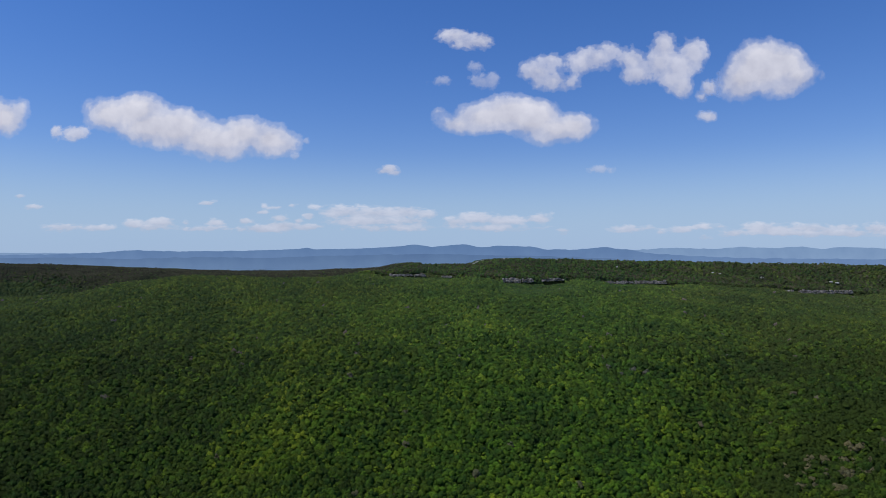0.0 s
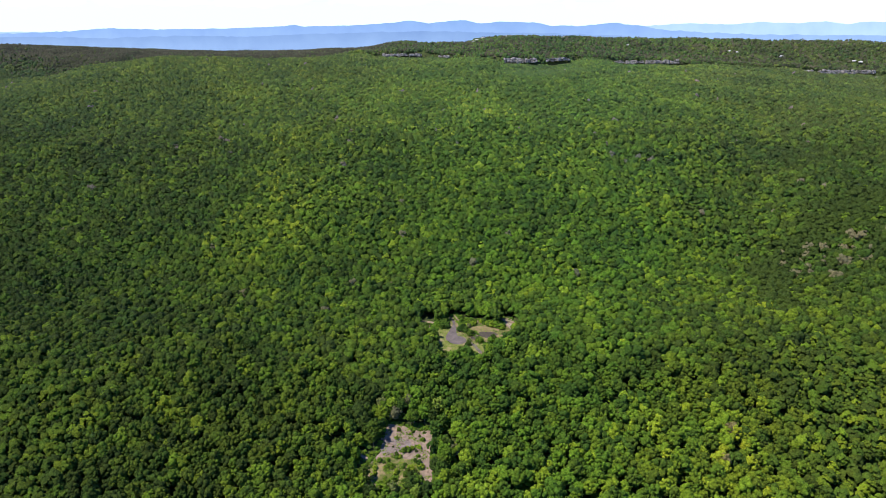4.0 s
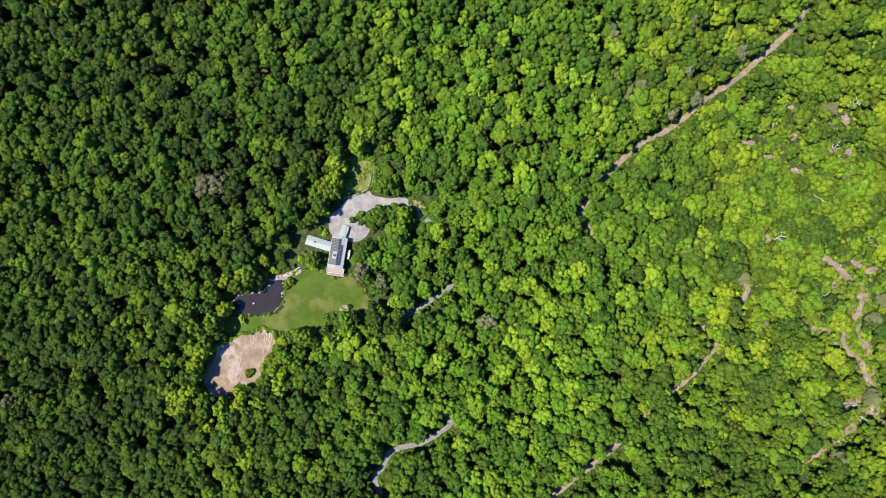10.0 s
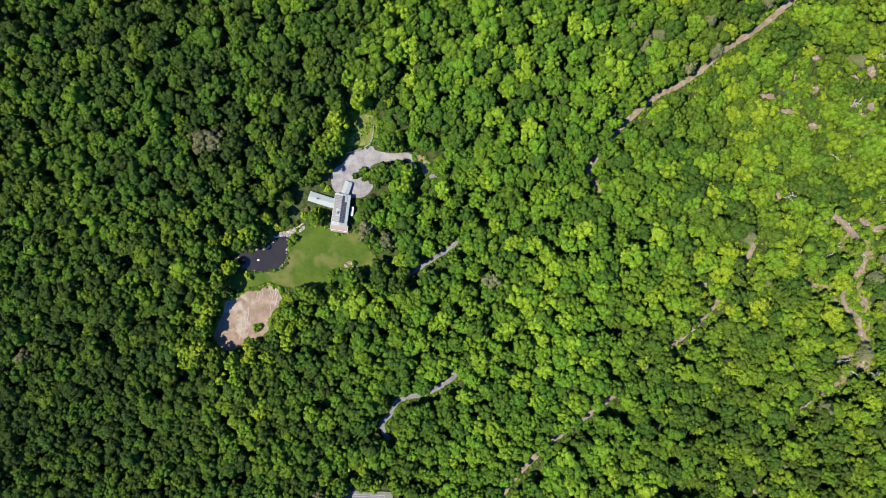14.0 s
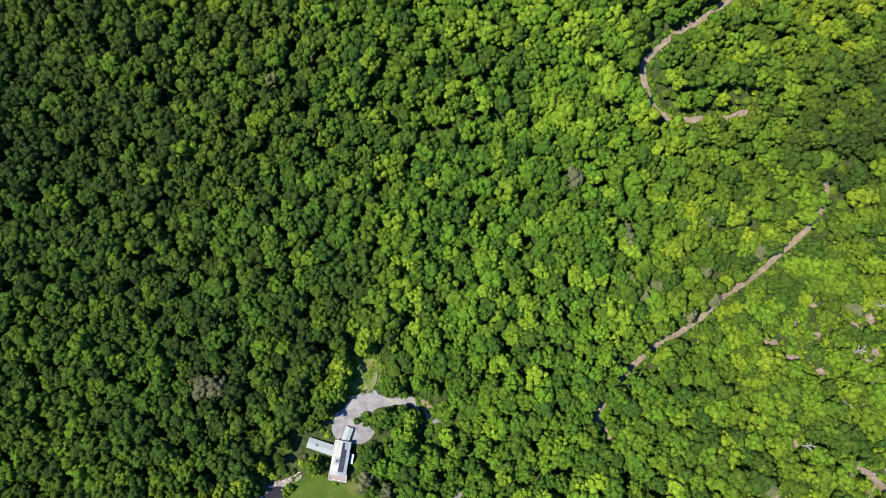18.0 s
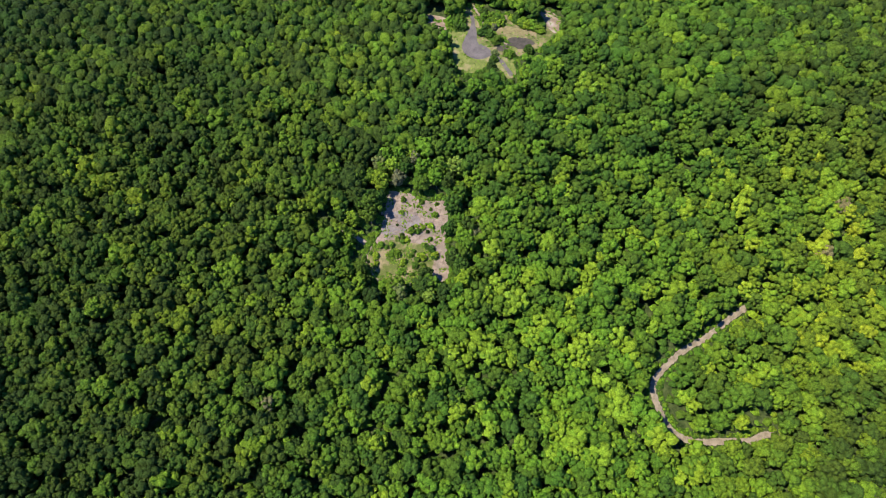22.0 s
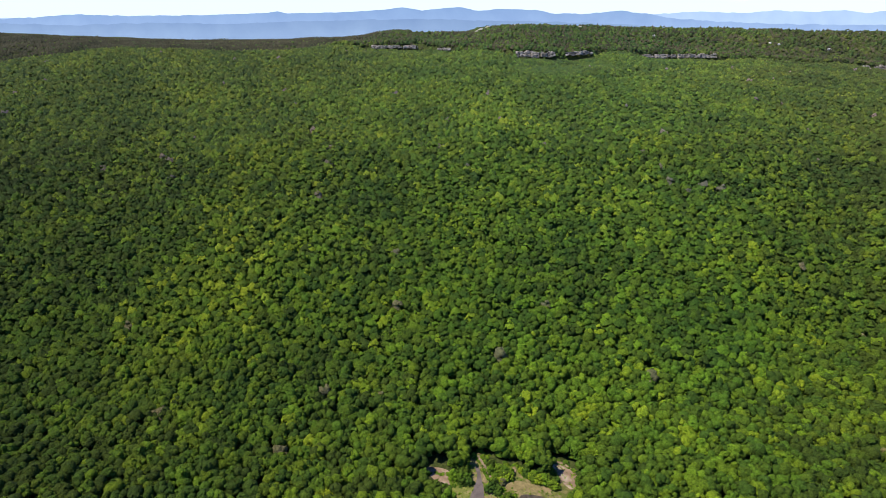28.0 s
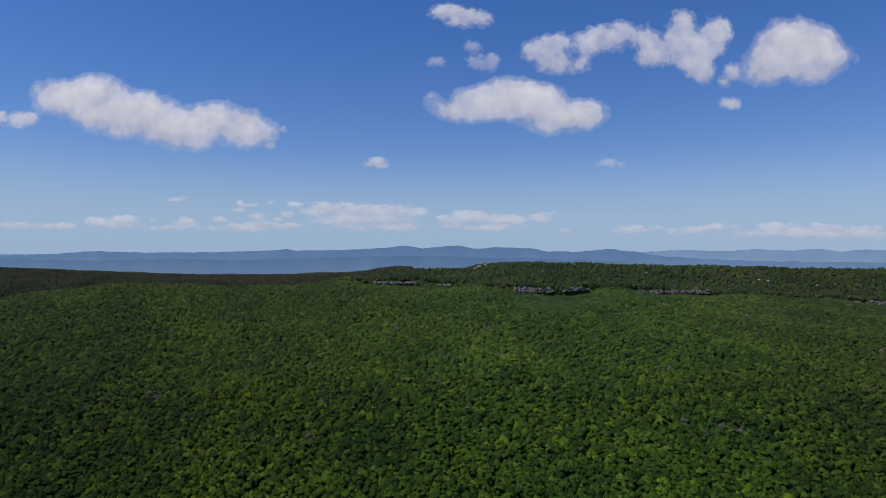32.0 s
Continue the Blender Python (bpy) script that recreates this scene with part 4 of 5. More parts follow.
for name, m, lumps, sprays, sides, rings in (("canopy_slope", close, 7, 3, 5, 2), ("canopy_upper_slope", ~close, 6, 1, 6, 1)):
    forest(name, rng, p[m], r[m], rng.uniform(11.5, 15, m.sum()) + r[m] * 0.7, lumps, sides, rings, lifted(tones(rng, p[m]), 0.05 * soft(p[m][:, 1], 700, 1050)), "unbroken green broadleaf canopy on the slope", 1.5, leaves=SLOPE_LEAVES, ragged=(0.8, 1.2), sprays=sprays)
p = np.concatenate([upper, jitter_grid(rng, -2600, 2100, 2180, 3500, 11.5)])
p = p[in_view(p) & ((p[:, 1] < 2500) | (p[:, 0] < -100))]
p = p[free_of_trees(p[:, 0], p[:, 1])]
far_side = p[:, 1] > cliff_line(p[:, 0])
back = (p[:, 0] < -200) & (p[:, 1] + 40 * np.sin(p[:, 0] * 0.013) + rng.normal(0, 50, len(p)) > 2210 + 0.28 * np.clip(-p[:, 0] - 600, 0, 900))
r = np.where(p[:, 1] < 2180, rng.uniform(4.6, 7.4, len(p)), rng.uniform(5.0, 8.6, len(p)))
tone = tones(rng, p)
# stunted trees at the foot of the cliffs
foot = np.zeros(len(p))
for x0, x1 in CLIFF_SPANS:
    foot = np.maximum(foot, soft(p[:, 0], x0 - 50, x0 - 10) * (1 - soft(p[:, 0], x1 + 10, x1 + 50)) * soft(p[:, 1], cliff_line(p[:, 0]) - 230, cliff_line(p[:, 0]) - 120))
dark = (back & (rng.random(len(p)) < 0.90)) | (far_side & (rng.random(len(p)) < np.where(p[:, 0] < -250, 0.05, 0.34)))
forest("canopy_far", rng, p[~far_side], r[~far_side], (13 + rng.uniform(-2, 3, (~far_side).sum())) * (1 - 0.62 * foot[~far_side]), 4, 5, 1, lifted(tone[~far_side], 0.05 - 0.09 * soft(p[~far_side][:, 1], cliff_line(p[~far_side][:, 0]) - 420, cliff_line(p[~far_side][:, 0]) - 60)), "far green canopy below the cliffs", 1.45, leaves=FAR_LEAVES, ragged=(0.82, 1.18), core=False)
# lower crowns as one sheet close the slope's gaps, toned down for crevice shade
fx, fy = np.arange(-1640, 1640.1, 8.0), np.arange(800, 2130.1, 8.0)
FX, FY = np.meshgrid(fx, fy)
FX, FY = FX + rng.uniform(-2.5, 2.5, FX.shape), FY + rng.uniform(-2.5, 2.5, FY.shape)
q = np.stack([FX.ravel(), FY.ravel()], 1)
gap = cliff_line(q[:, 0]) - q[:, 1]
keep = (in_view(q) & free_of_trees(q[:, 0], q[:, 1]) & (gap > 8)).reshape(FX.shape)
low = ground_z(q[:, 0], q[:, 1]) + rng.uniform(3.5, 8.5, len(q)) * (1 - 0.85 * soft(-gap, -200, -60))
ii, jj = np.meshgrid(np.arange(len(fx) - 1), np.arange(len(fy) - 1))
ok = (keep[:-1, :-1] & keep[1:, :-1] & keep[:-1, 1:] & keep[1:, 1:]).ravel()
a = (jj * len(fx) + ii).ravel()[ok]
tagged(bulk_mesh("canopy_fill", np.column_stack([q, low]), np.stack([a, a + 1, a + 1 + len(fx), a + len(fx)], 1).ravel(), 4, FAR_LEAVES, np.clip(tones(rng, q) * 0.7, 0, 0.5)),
       "lower crowns between the slope trees, as a sheet darkened for shade", "forest", kind="stuff")
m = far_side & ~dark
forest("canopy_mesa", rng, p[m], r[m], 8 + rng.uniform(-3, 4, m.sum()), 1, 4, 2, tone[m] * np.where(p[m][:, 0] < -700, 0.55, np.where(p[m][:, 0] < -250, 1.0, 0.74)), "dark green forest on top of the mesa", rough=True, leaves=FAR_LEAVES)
v, t, tv = crown_arrays(rng, p[dark], ground_z(p[dark][:, 0], p[dark][:, 1]) - 2, r[dark] * 0.8, rng.uniform(9, 16, dark.sum()), 1, 5, 1, tone[dark])
v[::6, 2] += 1.2
tagged(bulk_mesh("conifers", v, t, 3, NEEDLES), "dark conifers on the plateau and the mesa", "forest", kind="stuff")


BARK = earth("bark", (0.06, 0.05, 0.04), (0.14, 0.12, 0.10), 2.0)
PALE_WOOD = earth("dead_wood", (0.22, 0.205, 0.185), (0.40, 0.38, 0.35), 2.0)


def limb(bm, a, b, ra, rb, sides=5):
    """A tapered limb from a to b."""
    a, b = Vector(a), Vector(b)
    q = (b - a).to_track_quat("Z", "Y")
    rings = []
    for at, rad in ((a, ra), (b, rb)):
        rings.append([bm.verts.new(at + q @ Vector((rad * math.cos(6.2832 * s / sides), rad * math.sin(6.2832 * s / sides), 0))) for s in range(sides)])
    for s in range(sides):
        bm.faces.new((rings[0][s], rings[0][(s + 1) % sides], rings[1][(s + 1) % sides], rings[1][s]))
    bm.faces.new(rings[1])


def part(name, bm, material, parent, label=""):
    me = bpy.data.meshes.new(name)
    bm.to_mesh(me)
    bm.free()
    me.materials.append(material)
    ob = new(name, me)
    ob.parent = parent
    return tagged(ob, label)


def tree_kind(seed, radius, height):
    """A broadleaf tree: tapered trunk with limbs, and a crown of clumps."""
    g = np.random.default_rng(seed)
    root = new("tree")
    bm = bmesh.new()
    limb(bm, (0, 0, -0.5), (0.2, 0.1, height * 0.45), 0.38, 0.26, 7)
    limb(bm, (0.2, 0.1, height * 0.45), (0, 0.2, height * 0.85), 0.26, 0.08, 6)
    for i in range(7):
        w, z0 = i * 2.4 + seed, height * (0.38 + 0.06 * i)
        reach = radius * g.uniform(0.5, 0.8)
        limb(bm, (0.1, 0.1, z0), (reach * math.cos(w), reach * math.sin(w), z0 + reach * 0.7), 0.14, 0.04)
    part("trunk", bm, BARK, root)
    v, t, _ = crown_arrays(g, np.zeros((1, 2)), np.zeros(1), np.array([radius]), np.array([height]), 36, 5, 2, np.array([0.5]), 1.5, (0.76, 1.22), 5)
    crown = bulk_mesh("crown", v, t, 3, TREE_LEAVES)
    crown.parent = root
    return root


KINDS = [tree_kind(i + 1, rr, hh) for i, (rr, hh) in enumerate(((4.2, 13), (5.2, 16), (5.8, 18), (6.4, 19), (4.8, 17), (5.5, 15), (3.6, 12), (6.8, 20)))]
for i, (x, y) in enumerate(single):
    where = pose(x, y, float(ground_z(x, y)), 0, 0, rng.uniform(0, 360))
    root = KINDS[i % 8]
    if i < 8:
        root.matrix_basis = where
    else:
        root = copy_thing(root, where)
    tall = ("small", "tall", "tall", "broad tall", "tall", "broad", "small", "very broad tall")[i % 8]
    tagged(root, tall + " leafy broadleaf tree with a full green crown", "tree", "trees round the openings")


# tall trees that throw their shade on the dirt field, the court and the forecourt
for i, (x, y) in enumerate(((-178, 85), (-180, 95), (-175, 104), (-171, 112), (-167, 74), (-157, 75), (-169, 121), (-161, 130), (-86, -46), (-88, -38), (-90, -29), (-79, 229), (-82, 221), (-89, 213), (-40, 207), (-48, 206), (-32, 205))):
    root = copy_thing(KINDS[(3, 7, 2)[i % 3]], pose(x, y, float(ground_z(x, y)), 0, 0, i * 77 % 360))
    tagged(root, ("broad tall", "very broad tall", "tall")[i % 3] + " leafy broadleaf tree with a full green crown", "tree", "trees round the openings")


# ---- small builders ----
def box(bm, x0, x1, y0, y1, z0, z1, m=Matrix(), bevel=0.0):
    """A block between two corners, turned by m."""
    vs = [bm.verts.new(m @ Vector((x, y, z))) for z in (z0, z1) for x, y in ((x0, y0), (x1, y0), (x1, y1), (x0, y1))]
    for f in ((0, 3, 2, 1), (4, 5, 6, 7), (0, 1, 5, 4), (1, 2, 6, 5), (2, 3, 7, 6), (3, 0, 4, 7)):
        bm.faces.new([vs[i] for i in f])
    if bevel:
        es = {e for v in vs for e in v.link_edges}
        bmesh.ops.bevel(bm, geom=list(es), offset=bevel, segments=1, affect="EDGES")


def block(name, x0, x1, y0, y1, z0, z1, material, parent, label="", bevel=0.0):
    bm = bmesh.new()
    box(bm, x0, x1, y0, y1, z0, z1, Matrix(), bevel)
    return part(name, bm, material, parent, label)


def boulder_mesh(seed, material, rough=0.3, cuts=2):
    bm = bmesh.new()
    bmesh.ops.create_icosphere(bm, subdivisions=cuts, radius=1)
    for v in bm.verts:
        v.co *= 1 + rough * noise.noise(v.co * 1.3 + Vector((seed * 7.1, 0, 0)))
        v.co.z *= 0.7
    me = bpy.data.meshes.new("boulder")
    bm.to_mesh(me)
    bm.free()
    me.materials.append(material)
    return me


def plain(name, colour, rough=0.6, metal=0.0, spot=0.15):
    k = Nodes(name, rough, 0.4)
    k.bsdf.inputs["Metallic"].default_value = metal
    c = k.mix(k.noise(0.8, 5, 0.6), tuple(q * (1 - spot) for q in colour), tuple(q * (1 + spot) for q in colour))
    k.bump(k.noise(6.0, 3), 0.2, 0.02)
    return k.colour(c)


# ---- house ----
ROOF_METAL = plain("roof_metal", (0.155, 0.184, 0.172), 0.5)
WHITE_TRIM = plain("white_trim", (0.42, 0.41, 0.39), 0.6)
CLADDING = plain("grey_cladding", (0.18, 0.165, 0.15), 0.8)
PANEL = plain("solar_glass", (0.016, 0.018, 0.027), 0.30, 0.0, 0.12)
PANEL_FRAME = plain("panel_frame", (0.06, 0.062, 0.068), 0.5, 0.3)
DECK = plain("deck_boards", (0.21, 0.165, 0.14), 0.8)
GLASS = plain("window_glass", (0.03, 0.04, 0.05), 0.08)
DARK_IRON = plain("dark_iron", (0.03, 0.03, 0.03), 0.6)


def roof_slab(name, w, l, z, rise, parent, label):
    """A shallow pitched metal roof with a ridge, eaves and standing seams."""
    bm = bmesh.new()
    for sgn in (-1, 1):
        vs = [bm.verts.new(q) for q in ((0, -l / 2, z + rise), (sgn * w / 2, -l / 2, z), (sgn * w / 2, l / 2, z), (0, l / 2, z + rise))]
        lower = [bm.verts.new(v.co + Vector((0, 0, -0.3))) for v in vs]
        bm.faces.new(vs if sgn < 0 else vs[::-1])
        bm.faces.new(lower[::-1] if sgn < 0 else lower)
        for i in range(4):
            bm.faces.new((vs[i], vs[(i + 1) % 4], lower[(i + 1) % 4], lower[i]))
        n = int(l / 0.9)
        for i in range(1, n):
            y = -l / 2 + l * i / n
            x0, x1 = sorted((sgn * 0.05, sgn * w / 2))
            m = Matrix.Translation((0, 0, 0))
            a0, b0 = Vector((0, y, z + rise)), Vector((sgn * w / 2, y, z))
            for dy in (-0.03,):
                q = [bm.verts.new(a0 + Vector((0, dy, 0))), bm.verts.new(b0 + Vector((0, dy, 0))), bm.verts.new(b0 + Vector((0, 0, 0.09))), bm.verts.new(a0 + Vector((0, 0, 0.09)))]
                r2 = [bm.verts.new(a0 + Vector((0, 0.06, 0))), bm.verts.new(b0 + Vector((0, 0.06, 0)))]
                bm.faces.new(q)
                bm.faces.new((q[3], q[2], r2[1], r2[0]))
    bmesh.ops.recalc_face_normals(bm, faces=bm.faces)
    return part(name, bm, ROOF_METAL, parent, label)


def window(parent, x, y, z, w, h, along_x):
    """A window: frame, pane and sill, set on an outer wall."""
    bm = bmesh.new()
    if along_x:
        box(bm, x - w / 2, x + w / 2, y - 0.08, y + 0.08, z, z + h)
    else:
        box(bm, x - 0.08, x + 0.08, y - w / 2, y + w / 2, z, z + h)
    win = part("window", bm, WHITE_TRIM, parent)
    for s in (-1, 1):
        c = s * w / 4
        bm = bmesh.new()
        if along_x:
            box(bm, x + c - w / 4 + 0.08, x + c + w / 4 - 0.08, y - 0.1, y + 0.1, z + 0.1, z + h - 0.1)
        else:
            box(bm, x - 0.1, x + 0.1, y + c - w / 4 + 0.08, y + c + w / 4 - 0.08, z + 0.1, z + h - 0.1)
        part("pane", bm, GLASS, win)


HZ = float(ground_z(-79, 180)) + 0.1
house = tagged(new("house"), "grey-roofed modern house with solar panels and south deck", "house")
house.matrix_basis = pose(-79.2, 180.2, HZ, 0, 0, -9)
block("wall", -5.0, 5.0, -10.4, 10.4, -1.5, 6.0, CLADDING, house)
roof_slab("roof", 11.2, 22.0, 6.25, 0.55, house, "pale grey-green standing seam metal roof")
for y in (-7.5, -3.5, 0.5, 4.5, 8.0):
    for z in (0.9, 3.8):
        window(house, 5.0, y, z, 1.8, 1.4, False)
        window(house, -5.0, y - 0.6, z, 1.6, 1.4, False)
for x in (-3.2, 0, 3.2):
    window(house, x, -10.4, 3.5, 2.4, 2.0, True)
panel_me = None
for row in range(18):
    for col in range(5):
        if (col == 4 and row < 4) or (col in (1, 2) and 9 <= row <= 13):
            continue
        px0 = -5.1 + col * 1.72
        py0 = 9.4 - row * 1.04
        pz = 6.25 + 0.55 * (1 - abs(px0 + 0.84) / 5.6) + 0.16
        tilt = math.atan(0.55 / 5.6) * (1 if px0 + 0.84 < 0 else -1)
        if panel_me is None:
            bm = bmesh.new()
            box(bm, -0.83, 0.83, -0.49, 0.49, -0.03, 0.03)
            glass = part("solar_panel", bm, PANEL, house, "dark blue-black solar panel")
            panel_me = glass.data
        else:
            glass = new("solar_panel", panel_me)
            glass.parent = house
        glass.matrix_basis = pose(px0 + 0.84, py0, pz, 0, -math.degrees(tilt), 0)
for col in range(6):
    xx = -5.13 + col * 1.72
    block("panel_rail", xx - 0.05, xx + 0.05, -9.6, 9.9, 6.25 + 0.55 * (1 - abs(xx) / 5.6) + 0.02, 6.25 + 0.55 * (1 - abs(xx) / 5.6) + 0.22, PANEL_FRAME, house)
block("skylight", -3.2, -0.2, -4.2, 0.2, 6.5, 6.95, ROOF_METAL, house, "pale metal roof hatch", 0.08)
block("chimney", -2.3, -1.1, -3.0, -1.4, 6.6, 8.0, DARK_IRON, house, "dark metal chimney", 0.05)
# south deck with its white rail
deck = block("deck", -6.0, 6.2, -14.6, -10.4, 2.6, 2.85, DECK, house, "reddish brown timber deck")
for x in np.linspace(-5.8, 6.0, 9):
    block("rail_post", x - 0.07, x + 0.07, -14.55, -14.41, 2.85, 3.9, WHITE_TRIM, house)
block("top_rail", -6.0, 6.2, -14.58, -14.38, 3.85, 3.97, WHITE_TRIM, house)
for x in (-6.0, 6.1):
    block("top_rail", x - 0.07, x + 0.07, -14.5, -10.5, 3.85, 3.97, WHITE_TRIM, house)
for x in (-5.6, 0.0, 5.8):
    block("deck_post", x - 0.12, x + 0.12, -14.4, -14.16, -2.0, 2.6, WHITE_TRIM, house)
block("step", -6.0, 6.6, -16.0, -14.7, -1.2, 0.35, STONE, house, "pale stone terrace step", 0.1)
# covered side entry
block("porch_roof", 6.4, 8.3, -3.2, 3.3, 3.0, 3.2, WHITE_TRIM, house, "white side porch roof", 0.04)
for y in (-3.0, 3.1):
    block("porch_post", 8.0, 8.15, y - 0.08, y + 0.08, -1.0, 3.0, WHITE_TRIM, house)

wing = tagged(new("house_wing"), "long low house wing with pale grey-green metal roof", "house wing")
wing.matrix_basis = pose(-92.3, 187.2, HZ, 0, 0, 72)
block("wall", -3.1, 3.1, -9.8, 8.8, -1.5, 4.0, CLADDING, wing)
roof_slab("roof", 7.0, 19.6, 4.2, 0.45, wing, "pale grey-green metal roof")
block("vent_stack", -0.6, 0.5, 2.6, 4.0, 4.4, 5.6, DARK_IRON, wing, "dark roof vent", 0.05)
for y in (-6, -2, 2, 6):
    window(wing, -3.1, y, 0.9, 1.6, 1.4, False)
garage = tagged(new("garage"), "small garage with pale metal roof beside the forecourt", "garage")
garage.matrix_basis = pose(-75.2, 195.2, HZ, 0, 0, -20)
block("wall", -2.4, 2.4, -4.0, 4.4, -1.5, 4.1, CLADDING, garage)
roof_slab("roof", 5.4, 9.6, 4.25, 0.3, garage, "pale grey-green metal roof")
block("garage_door", -1.9, 1.9, 4.38, 4.5, -0.3, 2.4, WHITE_TRIM, garage, "white garage door")

# ---- garden ----
wall_line = curve([(-75, 219), (-67, 221.3), (-59, 225), (-56, 231), (-55, 238)], False, 5)
WALL_STONE = earth("wall_stone", (0.12, 0.11, 0.10), (0.26, 0.24, 0.22), 1.0)
retaining = tagged(new("garden_wall"), "dark dry stone retaining wall curving round the garden", "stone wall")
stone_me = boulder_mesh(3, WALL_STONE, 0.25, 1)
g = random.Random(11)
for (ax, ay), (bx, by) in zip(wall_line[:-1], wall_line[1:]):
    n = max(1, int(math.hypot(bx - ax, by - ay) / 0.75))
    for i in range(n):
        for tier in range(2):
            x, y = ax + (bx - ax) * (i + 0.5 * tier) / n, ay + (by - ay) * (i + 0.5 * tier) / n
            st = new("stone", stone_me)
            st.parent = retaining
            st.matrix_basis = pose(x, y, float(ground_z(x, y)) + 0.5 + tier * 0.62, 0, 0, g.uniform(0, 360)) @ Matrix.Diagonal((0.55, 0.5, 0.62, 1))
BOULDERS = [boulder_mesh(i, STONE, 0.35) for i in range(5)]


def boulders(places, lo, hi, label, group):
    for i, (x, y) in enumerate(places):
        ob = new("boulder", BOULDERS[i % 5])
        s = g.uniform(lo, hi)
        ob.matrix_basis = pose(x, y, float(ground_z(x, y)) + 0.35 + s * 0.1, 0, 0, g.uniform(0, 360)) @ Matrix.Diagonal((s * g.uniform(0.9, 1.5), s, s * 0.8, 1))
        tagged(ob, label, "boulder", group)


shore = []
for q in curve(POND, True, 1):
    if g.random() < 0.5:
        shore.append((q[0] + g.uniform(-0.7, 0.7), q[1] + g.uniform(-0.7, 0.7)))
boulders(shore, 0.3, 0.95, "pale weathered boulder on the pond edge", "boulders round the pond")
patio_places = [(-126 + i * 1.7 + g.uniform(-1, 1), 161.5 + i * 0.55 + g.uniform(-1.6, 1.6)) for i in range(12)]
boulders(patio_places, 0.6, 1.5, "pale stone at the rockery beside the pond", "rockery stones")
boulders([(-73 + g.uniform(-6, 6), 140.5 + g.uniform(-1.2, 1.2)) for _ in range(9)], 0.4, 0.9, "pale stone edging the lawn", "lawn edge stones")
boulders([(bx + g.uniform(-0.5, 0.5) * br, by + g.uniform(-0.5, 0.5) * br) for bx, by, br in BALD for _ in range(2)], 0.35, 0.95, "pale pinkish boulder on a bare rock ledge", "boulders on the hill")
boulders([(-68 + g.uniform(-4, 4), 231 + g.uniform(-4, 8)) for _ in range(6)], 0.3, 0.6, "small white stone in the garden", "garden stones")
PATIO = curve([(-127, 161), (-121, 164.5), (-113, 167.5), (-107, 171), (-106, 167), (-111, 164), (-117, 161.5)])
draped("patio", PATIO, earth("patio_stone", (0.20, 0.165, 0.125), (0.36, 0.31, 0.245), 0.5), 0.40, 2.0, "pale stone patio above the pond", "patio")

SPRAY = plain("white_spray", (0.82, 0.84, 0.86), 0.5)
fountain = tagged(new("fountain"), "white spraying fountain in the dark pond", "fountain")
fountain.matrix_basis = pose(-139, 145.5, POND_Z + 0.05)
bm = bmesh.new()
bmesh.ops.create_cone(bm, cap_ends=True, segments=16, radius1=0.7, radius2=0.5, depth=0.3)
part("float_ring", bm, DARK_IRON, fountain)
bm = bmesh.new()
for i in range(130):
    w, d = g.uniform(0, 6.283), abs(g.gauss(0, 2.2))
    s = g.uniform(0.10, 0.32)
    q = Vector((d * math.cos(w) * 1.2, d * math.sin(w), max(0.05, 2.0 - d * 0.9) * g.uniform(0.2, 1)))
    bmesh.ops.create_icosphere(bm, subdivisions=1, radius=s, matrix=Matrix.Translation(q))
part("spray", bm, SPRAY, fountain, "white water spray")

# pale wheel marks on the dirt field
MARKS = earth("pale_marks", (0.19, 0.155, 0.12), (0.33, 0.295, 0.255), 0.8)
for x0, y0, x1, y1, w in ((-147, 112, -150, 98, 0.4), (-149, 108, -152, 90, 0.35), (-151, 111, -154, 93, 0.3), (-152, 104, -155, 88, 0.4), (-146, 104, -149, 92, 0.25), (-139, 124, -140, 116, 0.5),
                          (-141, 124, -141.5, 118, 0.35), (-137, 125, -138, 119, 0.3), (-130, 126, -130.5, 117, 0.5), (-128, 126, -128.5, 119, 0.7), (-126.5, 125, -127, 118, 0.5), (-131.5, 124, -132, 110, 0.3), (-127.5, 119, -129, 112, 0.5)):
    ribbon("wheel_mark", np.array([(x0, y0), ((x0 + x1) / 2 + 0.8, (y0 + y1) / 2), (x1, y1)]), w, MARKS, 0.46, "pale wheel mark on bare earth", "wheel mark")

# ---- tennis court ----
CZ = float(ground_z(-65, -34)) + 0.9
COURT_BORDER = plain("court_border", (0.098, 0.104, 0.072), 0.85, 0.0, 0.2)
COURT_PLAY = plain("court_play", (0.090, 0.086, 0.094), 0.85, 0.0, 0.2)
LINE = plain("court_line", (0.22, 0.22, 0.21), 0.8)
court = tagged(new("tennis_court"), "fenced grey tennis court with white lines and green border", "tennis court")
court.matrix_basis = pose(-65, -34.2, CZ, 0, 0, COURT_TURN)
block("slab", -18, 18, -8.4, 8.4, -1.6, 0.0, COURT_BORDER, court, "faded green border")
block("playing_surface", -11.9, 11.9, -5.5, 5.5, 0.0, 0.03, COURT_PLAY, court, "worn dark grey playing surface")
for x0, x1, y0, y1 in ((-11.9, 11.9, -5.5, -5.38), (-11.9, 11.9, 5.38, 5.5), (-11.9, 11.9, -4.15, -4.03), (-11.9, 11.9, 4.03, 4.15), (-11.9, -11.75, -5.5, 5.5),
                       (11.75, 11.9, -5.5, 5.5), (-6.45, -6.33, -4.1, 4.1), (6.33, 6.45, -4.1, 4.1), (-6.4, 6.4, -0.06, 0.06)):
    block("line", x0 - 0.05, x1 + 0.05, y0 - 0.05, y1 + 0.05, 0.03, 0.045, LINE, court)
bm = bmesh.new()
for i in range(24):
    box(bm, -0.02, 0.02, -6 + i * 0.5, -5.97 + i * 0.5, 0.05, 1.0)
